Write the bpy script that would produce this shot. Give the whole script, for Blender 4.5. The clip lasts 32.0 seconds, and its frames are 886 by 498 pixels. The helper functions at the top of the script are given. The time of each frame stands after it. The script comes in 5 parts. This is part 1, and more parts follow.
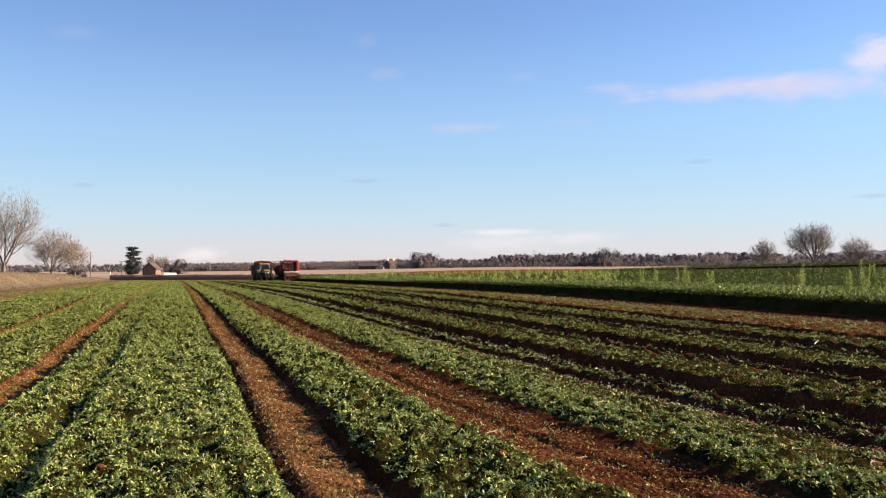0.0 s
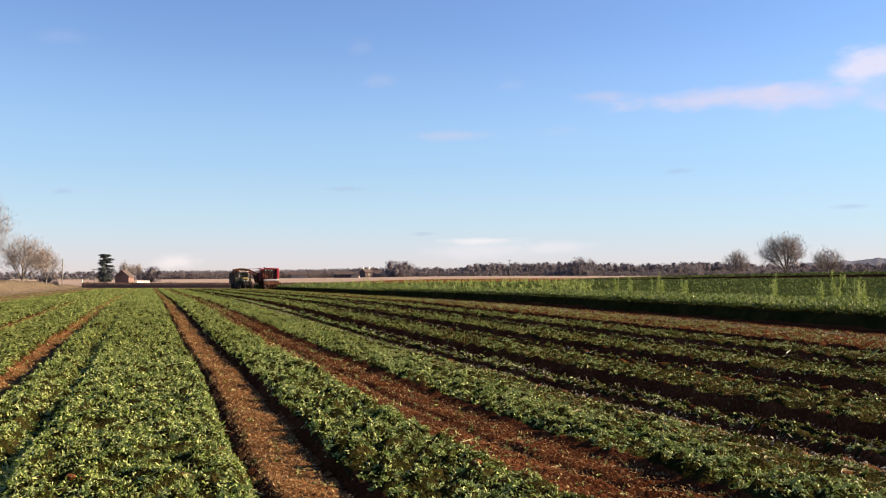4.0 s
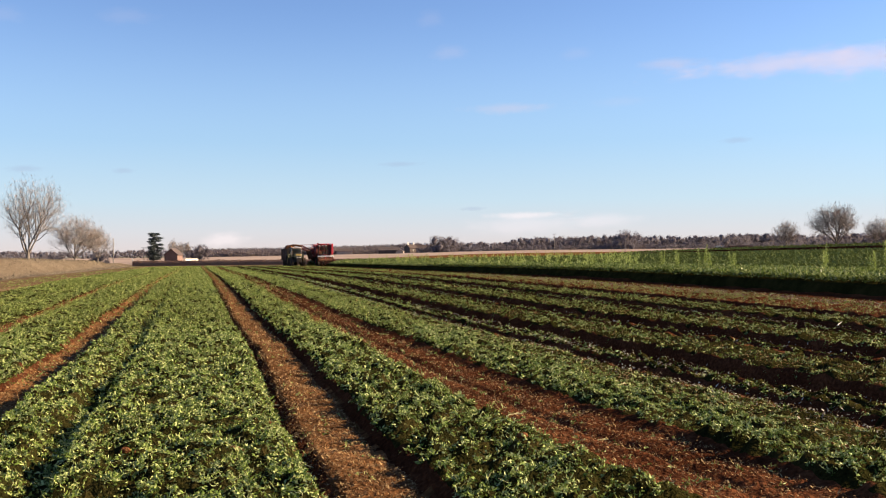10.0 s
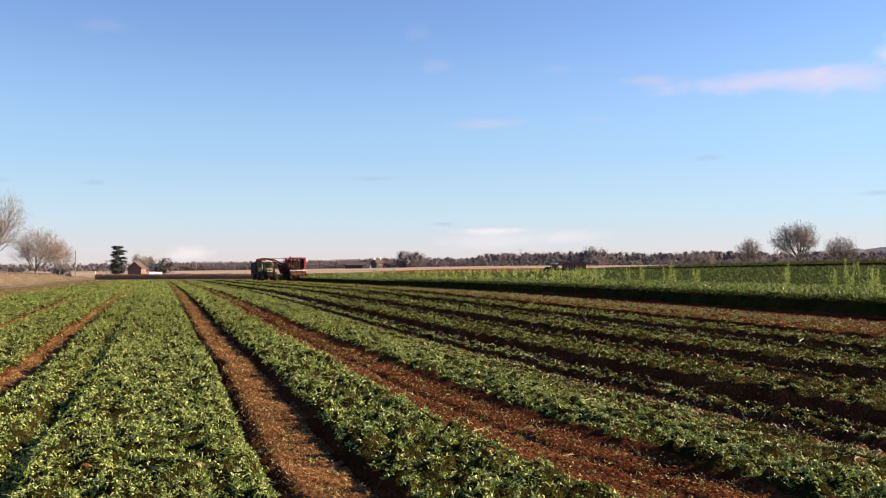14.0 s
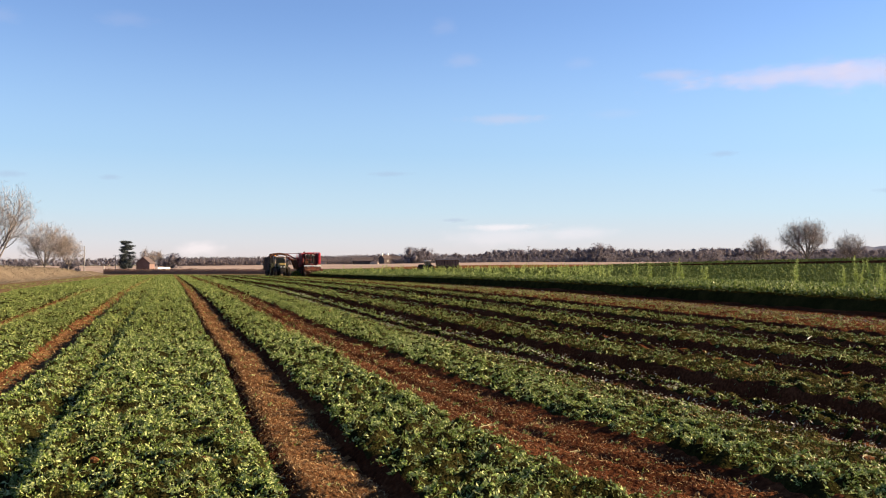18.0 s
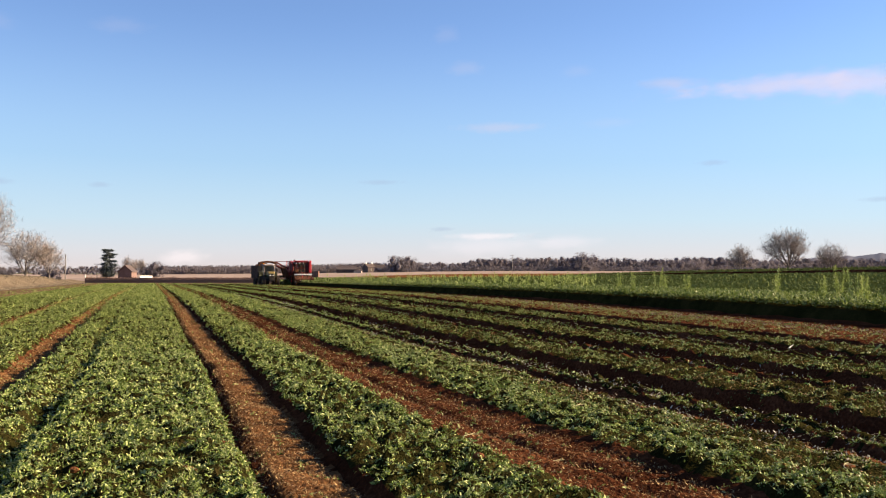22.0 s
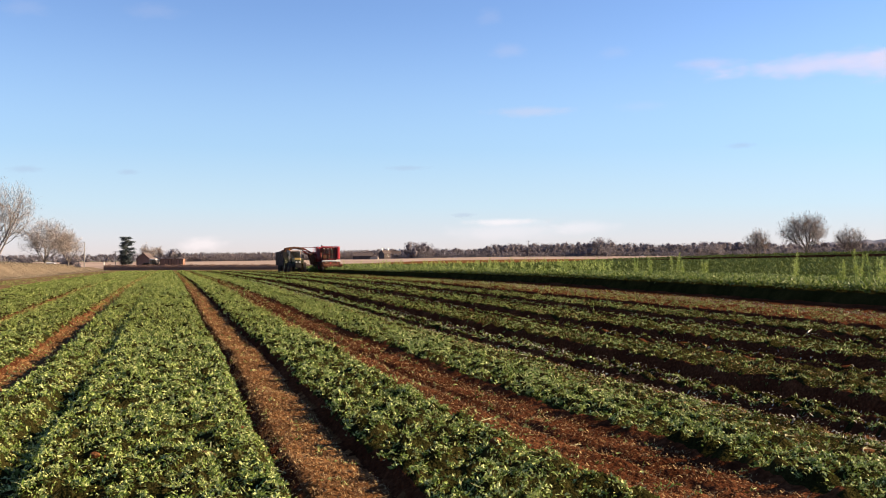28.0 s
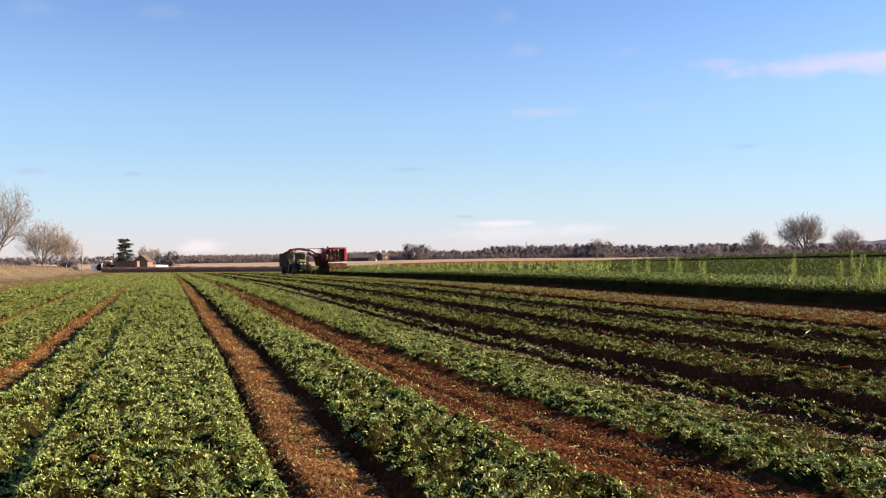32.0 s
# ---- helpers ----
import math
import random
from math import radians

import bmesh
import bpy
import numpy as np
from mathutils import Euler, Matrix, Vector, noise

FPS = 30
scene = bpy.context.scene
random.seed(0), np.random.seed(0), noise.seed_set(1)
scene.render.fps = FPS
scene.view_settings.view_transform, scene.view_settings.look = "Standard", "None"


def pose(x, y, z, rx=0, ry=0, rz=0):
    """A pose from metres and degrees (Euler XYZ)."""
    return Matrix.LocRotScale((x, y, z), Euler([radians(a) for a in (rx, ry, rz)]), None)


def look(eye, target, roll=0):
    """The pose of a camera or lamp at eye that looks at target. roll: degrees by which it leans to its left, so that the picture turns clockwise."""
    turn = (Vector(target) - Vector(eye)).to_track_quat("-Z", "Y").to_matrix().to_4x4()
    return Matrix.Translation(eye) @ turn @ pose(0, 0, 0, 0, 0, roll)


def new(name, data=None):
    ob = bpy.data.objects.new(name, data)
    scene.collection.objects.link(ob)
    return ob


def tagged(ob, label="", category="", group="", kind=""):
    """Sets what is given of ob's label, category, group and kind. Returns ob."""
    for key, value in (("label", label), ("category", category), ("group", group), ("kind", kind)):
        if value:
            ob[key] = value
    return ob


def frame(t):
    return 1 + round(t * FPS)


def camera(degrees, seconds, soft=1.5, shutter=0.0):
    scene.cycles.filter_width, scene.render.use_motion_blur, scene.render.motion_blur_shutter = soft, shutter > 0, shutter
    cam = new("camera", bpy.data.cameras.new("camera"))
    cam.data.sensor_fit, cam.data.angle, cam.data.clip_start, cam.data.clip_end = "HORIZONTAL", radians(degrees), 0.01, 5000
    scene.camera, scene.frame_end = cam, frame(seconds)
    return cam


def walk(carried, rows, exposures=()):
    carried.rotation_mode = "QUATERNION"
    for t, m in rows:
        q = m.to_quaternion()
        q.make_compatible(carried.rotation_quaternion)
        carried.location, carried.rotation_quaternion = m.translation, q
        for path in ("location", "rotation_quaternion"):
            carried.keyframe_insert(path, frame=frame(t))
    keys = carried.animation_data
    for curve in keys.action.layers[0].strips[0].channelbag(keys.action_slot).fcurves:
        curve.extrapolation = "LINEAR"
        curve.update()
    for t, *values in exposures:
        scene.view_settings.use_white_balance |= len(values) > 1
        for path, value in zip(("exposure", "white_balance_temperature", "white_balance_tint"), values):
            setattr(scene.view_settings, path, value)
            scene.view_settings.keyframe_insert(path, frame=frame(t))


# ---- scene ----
# ---- the camera: held by hand at eye height, it only turns ----
cam = camera(51.0, 32.0, soft=1.1)
EYE = 1.65
SINK = ((0, 0.009), (7, 0.009), (12, 0.001), (22, -0.002), (25, -0.007), (32, -0.006))  # the arms tire a little
TURNS = [
    (0, -16.142, 1.290, 0.132), (0.5, -16.151, 1.220, 0.183), (1, -16.109, 1.093, 0.126), (1.5, -16.350, 1.161, 0.061), (2, -16.548, 1.343, 0.008),
    (2.5, -16.774, 1.385, -0.022), (3, -17.012, 1.530, -0.042), (3.5, -17.301, 1.694, -0.073), (5.5, -18.600, 2.016, 0.018), (6, -18.734, 1.813, 0.001),
    (6.5, -18.795, 1.748, -0.115), (7, -18.950, 1.879, -0.197), (7.5, -19.108, 1.937, -0.261), (8, -19.059, 1.952, -0.258), (8.5, -18.154, 1.248, -0.099),
    (9, -16.851, 0.077, 0.126), (9.5, -16.219, -0.083, 0.268), (10, -14.913, 0.299, 0.542), (10.5, -15.362, 0.336, 0.521), (11, -15.666, 0.438, 0.434),
    (11.5, -15.912, 0.643, 0.339), (12, -16.170, 0.877, 0.269), (12.5, -16.396, 1.102, 0.254), (13, -16.730, 1.269, 0.211), (13.5, -16.871, 1.320, 0.201),
    (14, -16.956, 1.227, 0.185), (14.5, -17.011, 1.321, 0.223), (16.5, -16.396, 1.356, 0.412), (17, -16.582, 1.318, 0.111), (17.5, -16.563, 1.137, -0.004),
    (18, -16.490, 0.985, -0.031), (18.5, -16.376, 1.064, -0.055), (19, -16.403, 1.206, -0.115), (19.5, -16.509, 1.389, -0.175), (20, -16.694, 1.367, -0.142),
    (20.5, -16.881, 1.340, -0.185), (21, -17.101, 1.473, -0.168), (21.5, -17.289, 1.497, -0.122), (22, -17.489, 1.531, -0.104), (22.5, -17.633, 1.533, -0.116),
    (23, -17.506, 1.385, -0.146), (23.5, -17.042, 1.312, -0.106), (24, -16.571, 1.156, -0.048), (24.5, -16.191, 0.935, -0.088), (25, -16.141, 0.630, -0.119),
    (25.5, -16.199, 0.546, -0.161), (27.5, -16.446, 0.534, 0.042), (28, -16.486, 0.670, 0.162), (28.5, -16.540, 0.590, 0.341), (29, -16.546, 0.512, 0.413),
    (29.5, -16.488, 0.537, 0.354), (30, -16.497, 0.712, 0.279), (30.5, -16.470, 0.739, 0.202), (31, -16.543, 0.764, 0.169), (31.5, -16.556, 0.835, 0.167),
    (32, -16.604, 0.769, 0.268),
]
walk(cam, [(t, pose(0, 0, EYE + float(np.interp(t, [p[0] for p in SINK], [p[1] for p in SINK])), 90 + up, lean, turn)) for t, turn, up, lean in TURNS],
     exposures=((0, 1.89, 5720, 17), (20, 1.91, 5720, 17), (28, 1.96, 5720, 17), (32, 1.96, 5720, 17)))

# ---- sky, sun, exposure ----
SUN_AZ, SUN_UP = 97.4, 21.0
world = bpy.data.worlds.new("sky")
scene.world = world
world.use_nodes = True
wn = world.node_tree.nodes
sky = wn.new("ShaderNodeTexSky")
sky.sky_type = "NISHITA"
sky.sun_disc = False
sky.sun_elevation = radians(SUN_UP)
sky.sun_rotation = radians(SUN_AZ)
sky.altitude = 50
sky.air_density, sky.dust_density, sky.ozone_density = 0.82, 0.02, 1.7
wn["Background"].inputs[1].default_value = 0.0455
world.node_tree.links.new(sky.outputs[0], wn["Background"].inputs[0])
sun = new("sun", bpy.data.lights.new("sun", "SUN"))
sun.data.energy = 5.0
sun.data.angle = radians(0.5)
sun.data.color = (1.0, 0.75, 0.41)
SUN_DIR = Vector((math.sin(radians(SUN_AZ)) * math.cos(radians(SUN_UP)),
                  math.cos(radians(SUN_AZ)) * math.cos(radians(SUN_UP)), math.sin(radians(SUN_UP))))
sun.matrix_world = look((0, 0, 0), -SUN_DIR)

RNG = np.random.default_rng(7)
HEAD = radians(16.152)


def bearing(u, d):
    """The plan place at d metres ahead and u * d to the right, for the way that the wide field opens."""
    return d * math.sin(HEAD) + u * d * math.cos(HEAD), d * math.cos(HEAD) - u * d * math.sin(HEAD)


# ---- materials ----
def mat(name, c0, c1, c2=None, rough=0.8, scale=1.0, fine=20.0, bump=0.3, dist=0.02, metal=0.0, island=0.0, spec=0.5, trans=0.0, coat=0.0):
    """Two or three colours mixed by coarse and fine noise, with relief; island: how far loose pieces differ."""
    m = bpy.data.materials.new(name)
    m.use_nodes = True
    n, l = m.node_tree.nodes, m.node_tree.links
    b = n["Principled BSDF"]
    co = n.new("ShaderNodeTexCoord")
    big, small = n.new("ShaderNodeTexNoise"), n.new("ShaderNodeTexNoise")
    for tex, s in ((big, scale), (small, fine)):
        tex.inputs["Scale"].default_value = s
        tex.inputs["Detail"].default_value = 4
        l.new(co.outputs["Object"], tex.inputs["Vector"])
    add = n.new("ShaderNodeMath")
    add.operation = "MULTIPLY_ADD"
    add.inputs[1].default_value = 0.5
    half = n.new("ShaderNodeMath")
    half.operation = "MULTIPLY"
    half.inputs[1].default_value = 0.5
    l.new(small.outputs[0], half.inputs[0])
    l.new(big.outputs[0], add.inputs[0])
    l.new(half.outputs[0], add.inputs[2])
    fac = add.outputs[0]
    if island:
        geo = n.new("ShaderNodeNewGeometry")
        mix = n.new("ShaderNodeMix")
        mix.inputs[0].default_value = island
        l.new(fac, mix.inputs[2])
        l.new(geo.outputs["Random Per Island"], mix.inputs[3])
        fac = mix.outputs[0]
    ramp = n.new("ShaderNodeValToRGB")
    ramp.color_ramp.elements[0].position, ramp.color_ramp.elements[0].color = (0.05 if island else 0.32), (*c0, 1)
    ramp.color_ramp.elements[1].position, ramp.color_ramp.elements[1].color = (0.95 if island else 0.68), (*(c2 or c1), 1)
    if c2:
        e = ramp.color_ramp.elements.new(0.5)
        e.color = (*c1, 1)
    l.new(fac, ramp.inputs[0])
    l.new(ramp.outputs[0], b.inputs["Base Color"])
    b.inputs["Roughness"].default_value = rough
    b.inputs["Metallic"].default_value = metal
    b.inputs["Specular IOR Level"].default_value = spec
    b.inputs["Coat Weight"].default_value = coat
    if bump:
        bp = n.new("ShaderNodeBump")
        bp.inputs["Strength"].default_value = bump
        bp.inputs["Distance"].default_value = dist
        l.new(small.outputs[0], bp.inputs["Height"])
        l.new(bp.outputs[0], b.inputs["Normal"])
    if trans:
        tr, ms = n.new("ShaderNodeBsdfTranslucent"), n.new("ShaderNodeMixShader")
        ms.inputs[0].default_value = trans
        l.new(ramp.outputs[0], tr.inputs[0])
        l.new(b.outputs[0], ms.inputs[1])
        l.new(tr.outputs[0], ms.inputs[2])
        l.new(ms.outputs[0], n["Material Output"].inputs["Surface"])
    return m


SOIL = mat("red_brown_soil", (0.02, 0.007, 0.0034), (0.05, 0.018, 0.008), (0.115, 0.046, 0.02), 0.95, 0.8, 22, 0.9, 0.05, spec=0.0)
# soil under the leaves, near black: shade between them is painted in
SHADELITTER = mat("shade_dark_litter_soil", (0.006, 0.006, 0.002), (0.017, 0.016, 0.0045), (0.04, 0.03, 0.01), 0.9, 1.5, 30, 0.9, 0.05, spec=0.0)
DRY = mat("dry_grass", (0.075, 0.056, 0.039), (0.12, 0.093, 0.065), (0.175, 0.138, 0.097), 0.95, 0.15, 4, 0.8, 0.1, spec=0.0)
STUBBLE = mat("pale_stubble", (0.22, 0.165, 0.135), (0.275, 0.212, 0.178), (0.33, 0.26, 0.22), 0.95, 0.02, 0.5, 0.5, 0.1, spec=0.0)
DUST = mat("dusty_red_soil", (0.07, 0.044, 0.024), (0.108, 0.072, 0.04), (0.15, 0.108, 0.062), 0.95, 0.4, 6, 0.6, 0.04, spec=0.0)
TROD = mat("trodden_track_soil", (0.04, 0.018, 0.007), (0.098, 0.046, 0.018), (0.185, 0.096, 0.04), 0.95, 0.7, 18, 0.9, 0.05, spec=0.0)
FARLAND = mat("far_fields", (0.10, 0.11, 0.05), (0.14, 0.14, 0.07), (0.2, 0.17, 0.1), 0.95, 0.004, 0.1, 0, spec=0.0)
LEAF = mat("cut_leaves", (0.02, 0.04, 0.006), (0.145, 0.2, 0.034), (0.63, 0.64, 0.28), 0.42, 1.3, 7, 0, island=0.6, trans=0.14, spec=0.1)
LEAFBED = mat("cut_leaves_close_bed", (0.052, 0.078, 0.014), (0.165, 0.205, 0.043), (0.38, 0.395, 0.15), 0.55, 0.5, 6, 0, island=0.5, trans=0.12, spec=0.08)
STRAW = mat("dry_stalks", (0.05, 0.023, 0.009), (0.17, 0.095, 0.038), (0.42, 0.29, 0.13), 0.8, 3, 30, 0, island=0.85, spec=0.05)
STALK = mat("cut_stalks", (0.04, 0.068, 0.012), (0.17, 0.21, 0.05), (0.56, 0.54, 0.27), 0.55, 1.5, 30, 0, island=0.75, trans=0.1, spec=0.1)
CROPLEAF = mat("crop_leaves", (0.02, 0.036, 0.007), (0.096, 0.132, 0.023), (0.3, 0.335, 0.125), 0.45, 0.3, 3, 0, island=0.75, trans=0.3, spec=0.12)
CROPFAR = mat("crop_leaves_closed_stand", (0.064, 0.084, 0.022), (0.085, 0.106, 0.031), (0.112, 0.134, 0.044), 0.85, 0.1, 0.6, 0, island=0.35, trans=0.1, spec=0.03)
BOLT = mat("bolted_stems", (0.15, 0.195, 0.035), (0.24, 0.295, 0.06), (0.36, 0.4, 0.11), 0.6, 1, 9, 0, island=0.6, trans=0.3)
HEDGE = mat("clipped_hedge", (0.085, 0.05, 0.038), (0.155, 0.095, 0.07), (0.25, 0.17, 0.125), 0.9, 0.5, 3, 0.6, 0.2, island=0.6, spec=0.05)
BARK = mat("pale_bark", (0.075, 0.062, 0.054), (0.13, 0.11, 0.097), (0.2, 0.175, 0.157), 0.9, 1, 12, 0.4, 0.02, spec=0.1)
TWIG = mat("bare_twigs", (0.19, 0.148, 0.12), (0.3, 0.242, 0.2), (0.42, 0.35, 0.295), 0.9, 1, 9, 0, island=0.7, spec=0.1)
# both wood colours carry painted purple haze, the plantation's paler
WOODS = mat("hazy_winter_woods", (0.136, 0.12, 0.135), (0.163, 0.145, 0.16), (0.198, 0.176, 0.188), 0.95, 0.04, 0.3, 0, island=0.12, spec=0.0, trans=0.5)
PLANTATION = mat("haze_paled_winter_trees", (0.17, 0.142, 0.146), (0.205, 0.173, 0.176), (0.25, 0.212, 0.21), 0.95, 0.04, 0.3, 0, island=0.12, spec=0.0, trans=0.5)
NEEDLE = mat("conifer_needles", (0.038, 0.047, 0.048), (0.062, 0.076, 0.075), (0.1, 0.118, 0.112), 0.8, 0.8, 5, 0, island=0.6)
# distance haze is mixed into the hills' pale blue-grey
HILL = mat("far_hill_in_haze", (0.17, 0.172, 0.2), (0.2, 0.2, 0.225), None, 1.0, 0.003, 0.02, 0, spec=0)


# ---- mesh helpers ----
def sheet(name, verts, faces, material, label="", category="", kind="", group="", smooth=False, parent=None):
    """One mesh object out of arrays of places and of equal-sided faces."""
    verts, faces = np.asarray(verts, np.float32), np.asarray(faces, np.int32)
    me = bpy.data.meshes.new(name)
    me.vertices.add(len(verts))
    me.vertices.foreach_set("co", verts.ravel())
    k = faces.shape[1]
    me.loops.add(faces.size)
    me.loops.foreach_set("vertex_index", faces.ravel())
    me.polygons.add(len(faces))
    me.polygons.foreach_set("loop_start", np.arange(0, faces.size, k, dtype=np.int32))
    me.polygons.foreach_set("loop_total", np.full(len(faces), k, np.int32))
    me.polygons.foreach_set("use_smooth", np.full(len(faces), smooth))
    for one in (material if isinstance(material, (list, tuple)) else [material]):
        me.materials.append(one)
    me.update(calc_edges=True)
    ob = new(name, me)
    if parent:
        ob.parent = parent
    return tagged(ob, label, category, group, kind)


def smooth(a, b, x):
    t = np.clip((np.asarray(x, float) - a) / (b - a), 0, 1)
    return t * t * (3 - 2 * t)


def wave(x, y, seed, size):
    """Cheap smooth noise from -1 to 1."""
    r = np.random.default_rng(seed)
    out = 0
    for i in range(6):
        a, k, p = r.uniform(0, 6.28), r.uniform(0.6, 1.7) / size, r.uniform(0, 6.28)
        out = out + np.sin((x * math.cos(a) + y * math.sin(a)) * k * 6.28 + p)
    return out / 3.2


# ---- the ground ----
# across the rows: place and height of the bed tops, ruts and tracks
PROFILE = ((-11.5, 0.0), (-9.2, 0.0), (-8.9, -0.05), (-8.5, -0.05), (-8.2, 0.0), (-4.6, 0.0), (-4.45, -0.06), (-4.2, -0.08), (-4.05, 0.0), (-2.52, 0.0), (-2.42, -0.07),
           (-2.12, -0.12), (-1.95, -0.12), (-1.82, 0.03), (-1.34, 0.03), (-1.2, -0.06), (-1.06, -0.07), (-0.92, 0.03), (0.76, 0.02), (0.87, -0.1), (0.95, -0.13), (1.04, -0.04),
           (1.5, -0.07), (1.62, -0.1), (1.72, 0.0), (2.8, 0.01), (2.92, -0.03), (3.18, -0.035), (3.28, -0.11), (3.4, -0.05), (3.82, -0.045), (3.94, 0.0), (5.3, 0.01), (5.42, -0.03),
           (5.92, -0.05), (6.06, -0.13), (6.2, -0.13), (6.28, -0.02), (6.46, -0.02), (6.55, -0.2), (6.7, -0.22), (6.78, -0.06), (6.92, -0.06), (6.99, -0.28), (7.32, -0.38), (7.44, 0.02),
           (8.7, 0.02), (8.82, -0.3), (9.22, -0.32), (9.33, -0.03), (9.53, -0.03), (9.62, -0.32), (10.05, -0.38), (10.18, 0.03), (11.5, 0.03), (11.63, -0.3), (12.26, -0.32),
           (12.44, -0.03), (12.66, -0.03), (12.76, -0.34), (13.15, -0.44), (13.3, 0.03), (14.85, 0.03), (15.0, -0.28), (15.95, -0.36), (16.15, 0.02), (18.4, 0.0), (18.7, -0.06),
           (21.5, -0.08), (22.85, -0.06), (23.15, 0.38), (24.0, 0.38), (27.0, 0.3), (60.0, 0.3))
PROFILE_X, PROFILE_Z = [p[0] for p in PROFILE], [p[1] for p in PROFILE]
# strips with cut leaves on them: from, to, clusters a square metre, height of the leaves
STRIPS = [(-11.2, -9.0, 0.12, 0.03), (-8.3, -4.55, 0.72, 0.05), (-4.1, -2.48, 0.9, 0.06), (-1.86, 0.9, 1.0, 0.065), (1.72, 2.86, 1.0, 0.08), (3.98, 5.12, 1.0, 0.055),
          (5.12, 5.9, 0.5, 0.03), (6.27, 6.48, 0.6, 0.03), (6.77, 6.93, 0.4, 0.02), (7.46, 8.68, 0.34, 0.025), (9.36, 9.52, 0.4, 0.02), (10.2, 11.48, 0.34, 0.025), (12.44, 12.66, 0.4, 0.02),
          (13.33, 14.8, 0.31, 0.025), (16.2, 18.4, 0.27, 0.025), (18.4, 20.7, 0.25, 0.02)]


def heap(x, y):
    """How high the chopped leaves lie in loose heaps on the beds, at x across the rows."""
    high = 0
    for a, b, dens, hgt in STRIPS:
        high = high + hgt * smooth(a - 0.02, a + 0.12, x) * (1 - smooth(b - 0.12, b + 0.02, x))
    lumps = np.clip(0.38 + 0.95 * wave(x, y, 33, 0.42) + 0.6 * wave(x, y, 34, 0.17) + 0.45 * wave(x, y, 35, 1.3), 0, 1.9)
    return high * lumps * (1 - 0.75 * smooth(0.2, 0.06, np.abs(x + 1.12)))


def swing(x, y):
    """The rows are not quite straight."""
    # the wide track spreads where machines turned in
    spread = np.interp(y, [5.9, 7.5, 9.6, 12.8, 18.6], [0.5, 0.42, 0.22, 0.1, 0.0]) * smooth(2.2, 3.7, x) * (1 - smooth(4.2, 5.3, x))
    # and the lifted trenches bear away a little close by
    spread = spread + x * np.interp(y / np.maximum(np.abs(x), 1), [1.1, 2.0, 4.0], [0.07, 0.022, 0.0]) * np.interp(x, [4.6, 6.0, 12.5, 16.2], [0, 1, 0.9, 0])
    return 0.05 * wave(0 * x, y, 3, 9.0) + 0.03 * wave(x, y, 4, 2.5) - spread


def land(x, y):
    """The height of the land without beds and ruts."""
    x, y = np.asarray(x, float), np.asarray(y, float)
    d = x * math.sin(HEAD) + y * math.cos(HEAD)
    z = np.interp(d, [-4000, 21, 39.5, 58, 76.7, 98.8, 139, 168, 192, 215, 250, 349, 523, 1045, 4600],
                  [0, 0, 0.1, 0.17, 0.12, 0, -0.17, -0.3, -0.5, -0.45, -0.2, 0.35, 0.9, 1.2, 1.3])
    z = z + smooth(30, 89, x) * np.interp(y, [-50, 54, 97, 159, 238, 388], [1.5, 1.4, 1.15, 0.5, 0.3, 0.05]) * (1 - smooth(300, 700, x))
    z = z + smooth(89.2, 89.8, x) * 1.12 * (1 - smooth(190, 225, y)) * (1 - smooth(200, 500, x))
    z = z + smooth(-13.5, -17.8, x) * np.interp(y, [-50, 56, 108, 171, 194, 297], [1.6, 1.6, 1.5, 1.3, 0.95, 0.1]) * (1 - smooth(-60, -200, x))
    z = z + smooth(25.5, 28, x) * smooth(60, 160, y) * 0.45 * (1 - smooth(190, 215, d))
    # far off it rises gently to the east
    z = z + smooth(250, 600, d) * np.interp((x * math.cos(HEAD) - y * math.sin(HEAD)) / np.maximum(d, 1), [-0.3, -0.2, -0.05, 0.08], [0.0, 0.6, 1.7, 2.7])
    # the sunken lane behind the bank
    z = z - np.interp(x, [-60, -44, -34, -30, -23, -18, -13], [0.0, 0.3, 1.1, 1.45, 1.4, 0.7, 0.0]) * smooth(217, 232, d) * (1 - smooth(297, 309, d))
    z = z - np.interp(x, [-18, -13, 40, 80], [0.0, 0.7, 0.65, 0.0]) * smooth(240, 254, d) * (1 - smooth(267, 274, d))
    return z


def ground_z(x, y):
    x, y = np.asarray(x, float), np.asarray(y, float)
    d = x * math.sin(HEAD) + y * math.cos(HEAD)
    inside = (1 - smooth(183.6, 189.4, d)) * smooth(-12.2, -11.5, x) * (1 - smooth(84.6, 85.6, x))
    row = x + swing(x, y)
    p = np.interp(row, PROFILE_X, PROFILE_Z) + heap(row, y) * (1 - smooth(50, 90, y))
    rough = 0.012 * wave(x, y, 11, 0.35) + 0.012 * wave(x, y, 12, 0.16) + 0.01 * wave(x, y, 13, 0.09) + 0.015 * wave(x, y, 14, 1.3)
    clods = smooth(5.4, 7.0, x) * (1 - smooth(20, 22.5, x)) * (0.03 * wave(x, y, 15, 0.3) + 0.03 * wave(x, y, 16, 0.7))
    return land(x, y) + (p + clods + rough * (1 - smooth(69, 138, y))) * inside


gx = np.concatenate([[-4000, -2500, -1500, -900, -600, -400, -280, -200, -150, -110, -80, -60, -45, -35, -28, -23], np.arange(-21, -11.6, 0.5), np.arange(-11.5, -6, 0.2),
                     np.arange(-6, 10, 0.075), np.arange(10, 23.6, 0.11), np.arange(24, 32, 1.0), np.arange(32, 84, 4.0), [84.5, 85.7, 87.2, 89.1, 89.4, 89.7, 90.0, 93, 98],
                     [110, 125, 150, 180, 220, 280, 360, 480, 650, 900, 1400, 2200, 4000]])
gy = [-4.0]
